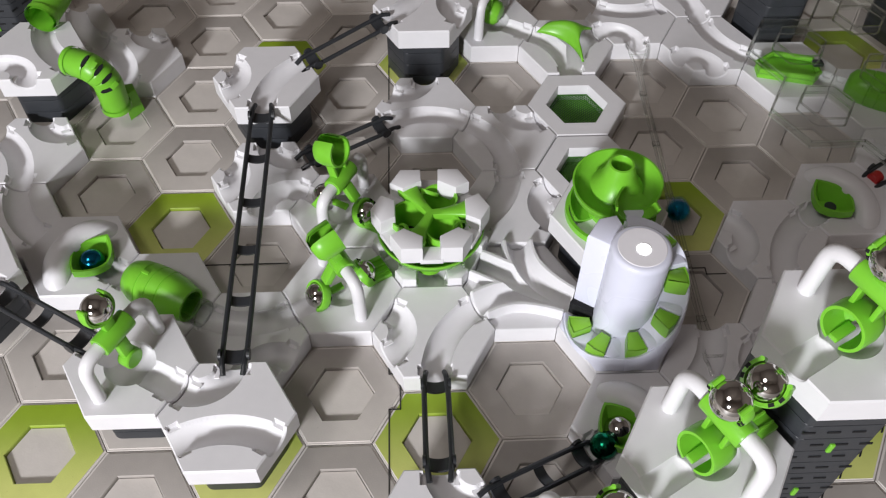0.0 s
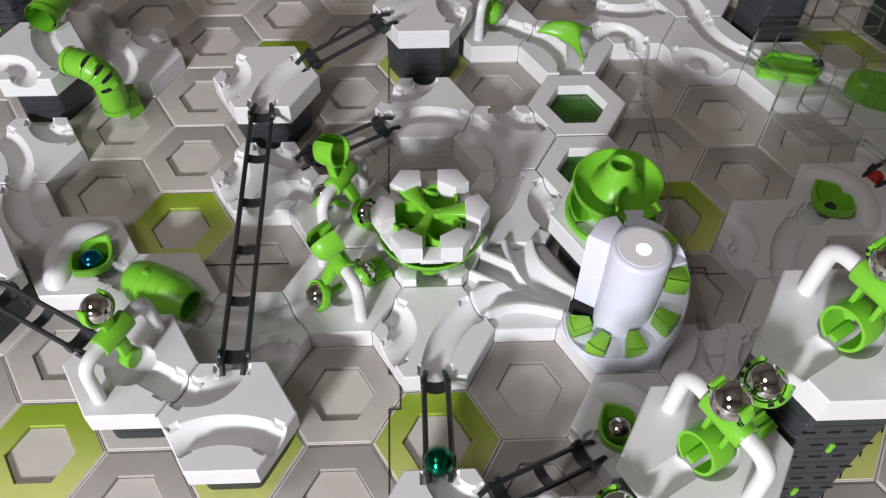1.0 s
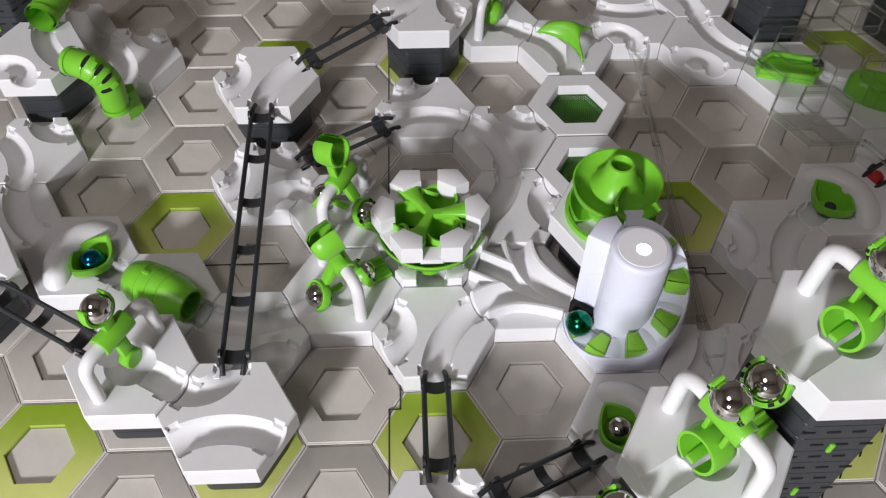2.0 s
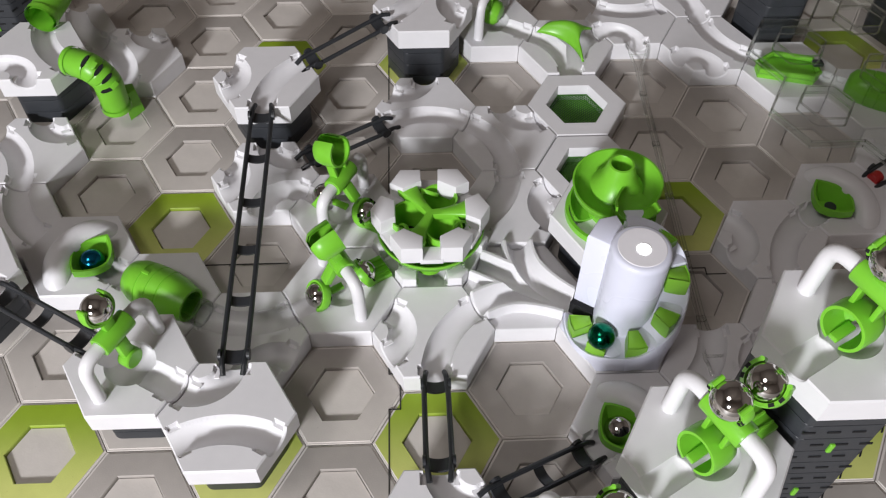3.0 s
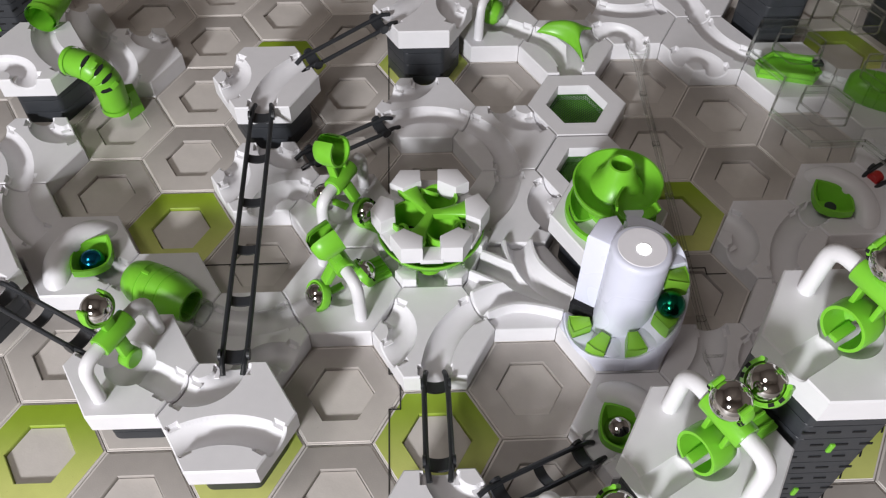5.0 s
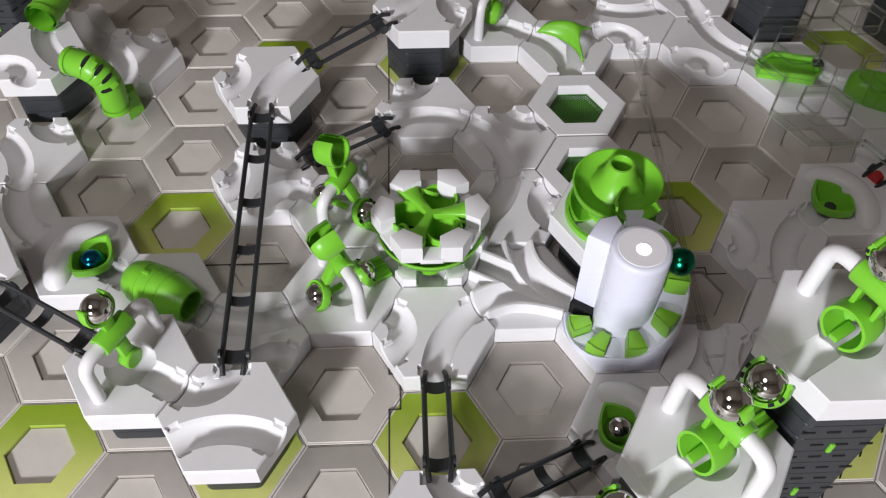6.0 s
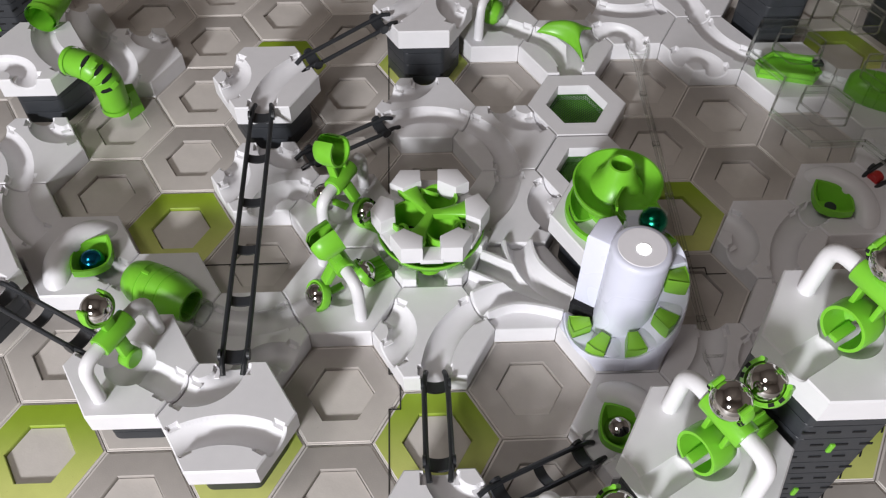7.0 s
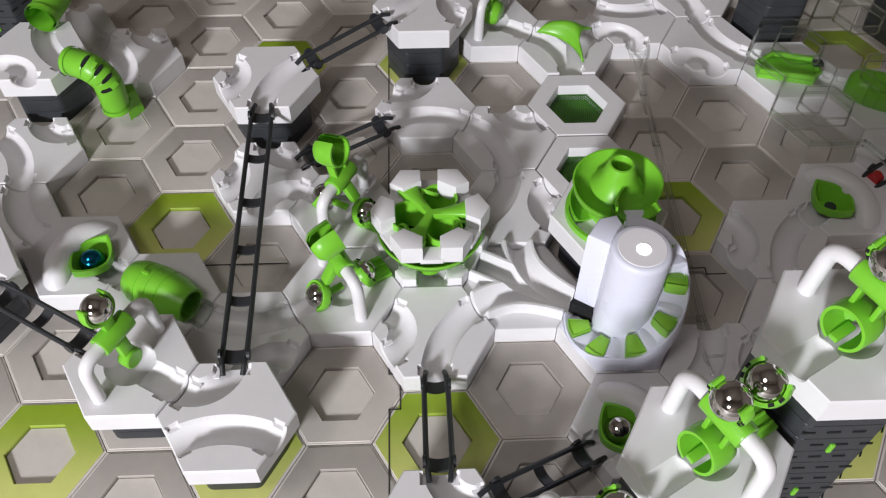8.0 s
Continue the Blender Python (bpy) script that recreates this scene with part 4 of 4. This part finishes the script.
for c, y in HEXES:
    ctr = spot(c, y)
    bm = bmesh.new()
    loops = [[bm.verts.new((ctr.x + a, ctr.y + b, z)) for a, b in hexagon(r, 0, 0.002, 3)] for r, z in ((R * 0.53, 0.0002), (R * 0.52, 0.0056), (R * 0.50, 0.0056), (R * 0.49, 0.0002))]
    for a, b in zip(loops, loops[1:] + loops[:1]):
        for i in range(len(a)):
            bm.faces.new((a[i], a[(i + 1) % len(a)], b[(i + 1) % len(a)], b[i]))
    rim = part("rim", bm, SHEET, plate)
    for r, z in ((0.51, 0.0058), (0.525, 0.0004)):
        part("rim_edge", tube(bmesh.new(), [(ctr.x + a, ctr.y + b, z) for a, b in hexagon(R * r, 0, 0.002, 4)], 0.0006, 8, closed=True), EDGE, rim)
# rim wall along the plate's border
for c, y in HEXES:
    for deg, (dc, dy) in {90: (0, 1), 30: (1, 0.5), -30: (1, -0.5), -90: (0, -1), -150: (-1, -0.5), 150: (-1, 0.5)}.items():
        if (c + dc, y + dy) not in near and c < 8:
            ctr = spot(c, y)
            o = ang(deg, PITCH / 2)
            wall = part("border", box(bmesh.new(), (0.0012, R, 0.0042), pose(ctr.x + o[0], ctr.y + o[1], -0.0011, 0, 0, deg), 0.0003, 1), SHEET, plate)
            t = ang(deg + 90, R / 2)
            for z in (0.0010, -0.0032):
                part("border_edge", tube(bmesh.new(), [(ctr.x + o[0] - t[0], ctr.y + o[1] - t[1], z), (ctr.x + o[0] + t[0], ctr.y + o[1] + t[1], z)], 0.0007, 8), EDGE, wall)
for c, y in ((8, 3), (8, 5)):
    stack(c, y, 0.0253)

clear_rail = thing("clear_rail", "thin clear plastic rail with forked ends on the board", "rail", Matrix.Translation(side_point(4, 5, "S", 0)), "rails")
far_end = -4.5 * PITCH + 0.0015
for sgn in (-1, 1):
    way = [(sgn * 0.0052, 0.003, 0.0105), (sgn * 0.0064, -0.002, 0.0130), (sgn * 0.0046, -0.007, 0.0095), (sgn * 0.0012, -0.0130, 0.0040), (sgn * 0.0012, -0.040, 0.0016), (sgn * 0.0014, far_end + 0.036, 0.0016),
           (sgn * 0.0020, far_end + 0.026, 0.0024), (sgn * 0.0056, far_end + 0.006, 0.0085), (sgn * 0.0062, far_end + 0.001, 0.0125), (sgn * 0.0050, far_end - 0.004, 0.0105)]
    part("wire", tube(bmesh.new(), bend(way, 0.006, 5), 0.0009, 10), EDGE, clear_rail)
for k in (0.033, 0.075, 0.115, 0.155, 0.195):
    part("tie", box(bmesh.new(), (0.0046, 0.0035, 0.0012), pose(0, -k, 0.0014), 0.0003), EDGE, clear_rail)
for y in (-0.006, far_end + 0.0075):
    part("cross_bar", tube(bmesh.new(), [(-0.0052, y, 0.0088), (0.0052, y, 0.0088)], 0.0007, 8), EDGE, clear_rail)

rail(side_point(6, 2, "NE", 0.012), side_point(8, 3, "SW", 0.014), DARKRAIL, ties=3)
red = tagged(part("red_connector", lathe(bmesh.new(), [(0, -0.003), (0.0030, -0.003), (0.0034, -0.0026), (0.0034, 0.0026), (0.0030, 0.003), (0, 0.003)], 24, pose(0, 0, 0, 0, 90, 30)), RED, at=Matrix.Translation(side_point(6, 2, "NE", 0.0125))), "small red plastic connector at a rail end", "connector")

# ---------------------------------------------------------------- moving balls
green_ball = marble((0, 0, 0.02), EMERALD, "shiny metallic emerald green ball rolling through the run")
blue_ball = marble((0, 0, 0.01), BLUE, "shiny metallic blue ball rolling down the clear rail")


def motions():
    lift = [(0.0, 0.45), (0.2, 0.15), (0.5, 0.0), (0.7, 0.1), (0.9, 0.4), (1.1, 0.75), (1.3, 1.0), (1.5, 0.95), (1.6, 0.3), (1.75, 0.0), (2.0, 0.4), (2.3, 1.0), (2.5, 0.6), (2.7, 0.0),
            (2.8, 0.15), (3.0, 0.6), (3.2, 1.0), (3.4, 0.8), (3.6, 0.15), (3.75, 0.0), (4.0, 0.5), (4.2, 1.0), (4.4, 0.85), (4.6, 0.2), (4.75, 0.0), (5.0, 0.5), (5.25, 1.0), (5.5, 0.5), (5.75, 0.1),
            (6.0, 0.6), (6.25, 1.0), (6.5, 0.5), (6.7, 0.0), (7.0, 0.5), (7.25, 1.0), (7.45, 1.0), (7.8, 0.8), (8.0, 0.2)]
    for st, a, f in STEPS:
        walk(st, [(t, pose(0, 0, f + 0.0018 + 0.0088 * k, 0, 0, a)) for t, k in lift])

    def roll(ob, rows):
        """Rolls a ball along (t, x, y, z) by its way over the ground."""
        out, q, last = [], Matrix(), None
        for t, x, y, z in rows:
            p = Vector((x, y, z))
            if last is not None:
                d = p - last
                axis = Vector((-d.y, d.x, 0))
                if axis.length > 1e-7:
                    q = Matrix.Rotation(min(d.length / 0.00635, 1.3), 4, axis.normalized()) @ q
            out.append((t, Matrix.Translation(p) @ q))
            last = p
        walk(ob, out)

    east, north = ELEV.x, ELEV.y
    green_way = [(0.0, 0.1160, -0.0362, 0.0130), (0.5, 0.1160, -0.0362, 0.0130), (0.6, 0.0905, -0.0500, 0.0225), (0.7, 0.0650, -0.0630, 0.0325), (0.8, 0.0520, -0.0632, 0.0295),
                 (0.9, 0.0455, -0.0565, 0.0305), (1.0, 0.0440, -0.0490, 0.0310), (1.1, 0.0436, -0.0330, 0.0262), (1.2, 0.0436, 0.0000, 0.0165), (1.3, 0.0590, 0.0340, 0.0130), (1.4, 0.0864, 0.0385, 0.0150),
                 (1.5, 0.1080, 0.0358, 0.0155)]
    for t, deg, r, z in ((1.6, 171, 0.0232, 0.0180), (1.7, 179, 0.0222, 0.0180), (2.0, 187, 0.0205, 0.0190), (2.4, 200, 0.0196, 0.0200), (2.6, 212, 0.0193, 0.0205), (2.8, 222, 0.0192, 0.0205), (3.0, 229, 0.0192, 0.0262), (3.2, 246, 0.0192, 0.0280),
                         (3.4, 249, 0.0192, 0.0282), (3.5, 250, 0.0192, 0.0284), (3.6, 262, 0.0192, 0.0295), (3.8, 276, 0.0192, 0.0290), (4.0, 279, 0.0192, 0.0330), (4.2, 302, 0.0192, 0.0355), (4.4, 305, 0.0192, 0.0360), (4.7, 321, 0.0198, 0.0385),
                         (5.0, 331, 0.0192, 0.0425), (5.25, 350, 0.0192, 0.0470), (5.5, 354, 0.0192, 0.0480), (5.8, 359, 0.0192, 0.0540), (6.0, 362, 0.0192, 0.0610), (6.2, 380, 0.0192, 0.0620), (6.4, 384, 0.0190, 0.0615), (6.5, 392, 0.0186, 0.0590), (6.6, 402, 0.0186, 0.0570), (6.8, 418, 0.0188, 0.0610),
                         (6.9, 419, 0.0192, 0.0660), (7.0, 424, 0.0193, 0.0690), (7.1, 454, 0.0193, 0.0690), (7.2, 433, 0.0193, 0.0690), (7.3, 453, 0.0195, 0.0690)):
        d = ang(deg, r)
        green_way.append((t, east + d[0], north + d[1], z))
    for t, deg, r, z in ((7.4, -79, 0.0138, 0.0625), (7.5, -28, 0.0122, 0.0614), (7.6, 30, 0.0150, 0.0606), (7.7, 101, 0.0150, 0.0595), (7.8, 222, 0.0138, 0.0568), (7.85, 264, 0.0135, 0.0530), (7.9, 305, 0.0138, 0.0445), (8.0, 385, 0.0138, 0.0430)):
        d = ang(deg, r)
        green_way.append((t, SPIN.x + d[0], SPIN.y + d[1], z))
    blue_way = [(0.0, 0.1767, 0.0986, 0.0082), (0.1, 0.1767, 0.0746, 0.0078), (0.2, 0.1767, 0.0498, 0.0086), (0.3, 0.1764, 0.0285, 0.0095), (0.4, 0.1725, 0.0060, 0.0105),
                (0.5, 0.1560, -0.0110, 0.0125), (0.6, 0.1412, -0.0205, 0.0130), (8.0, 0.1412, -0.0205, 0.0130)]
    roll(green_ball, green_way)
    roll(blue_ball, blue_way)


motions()
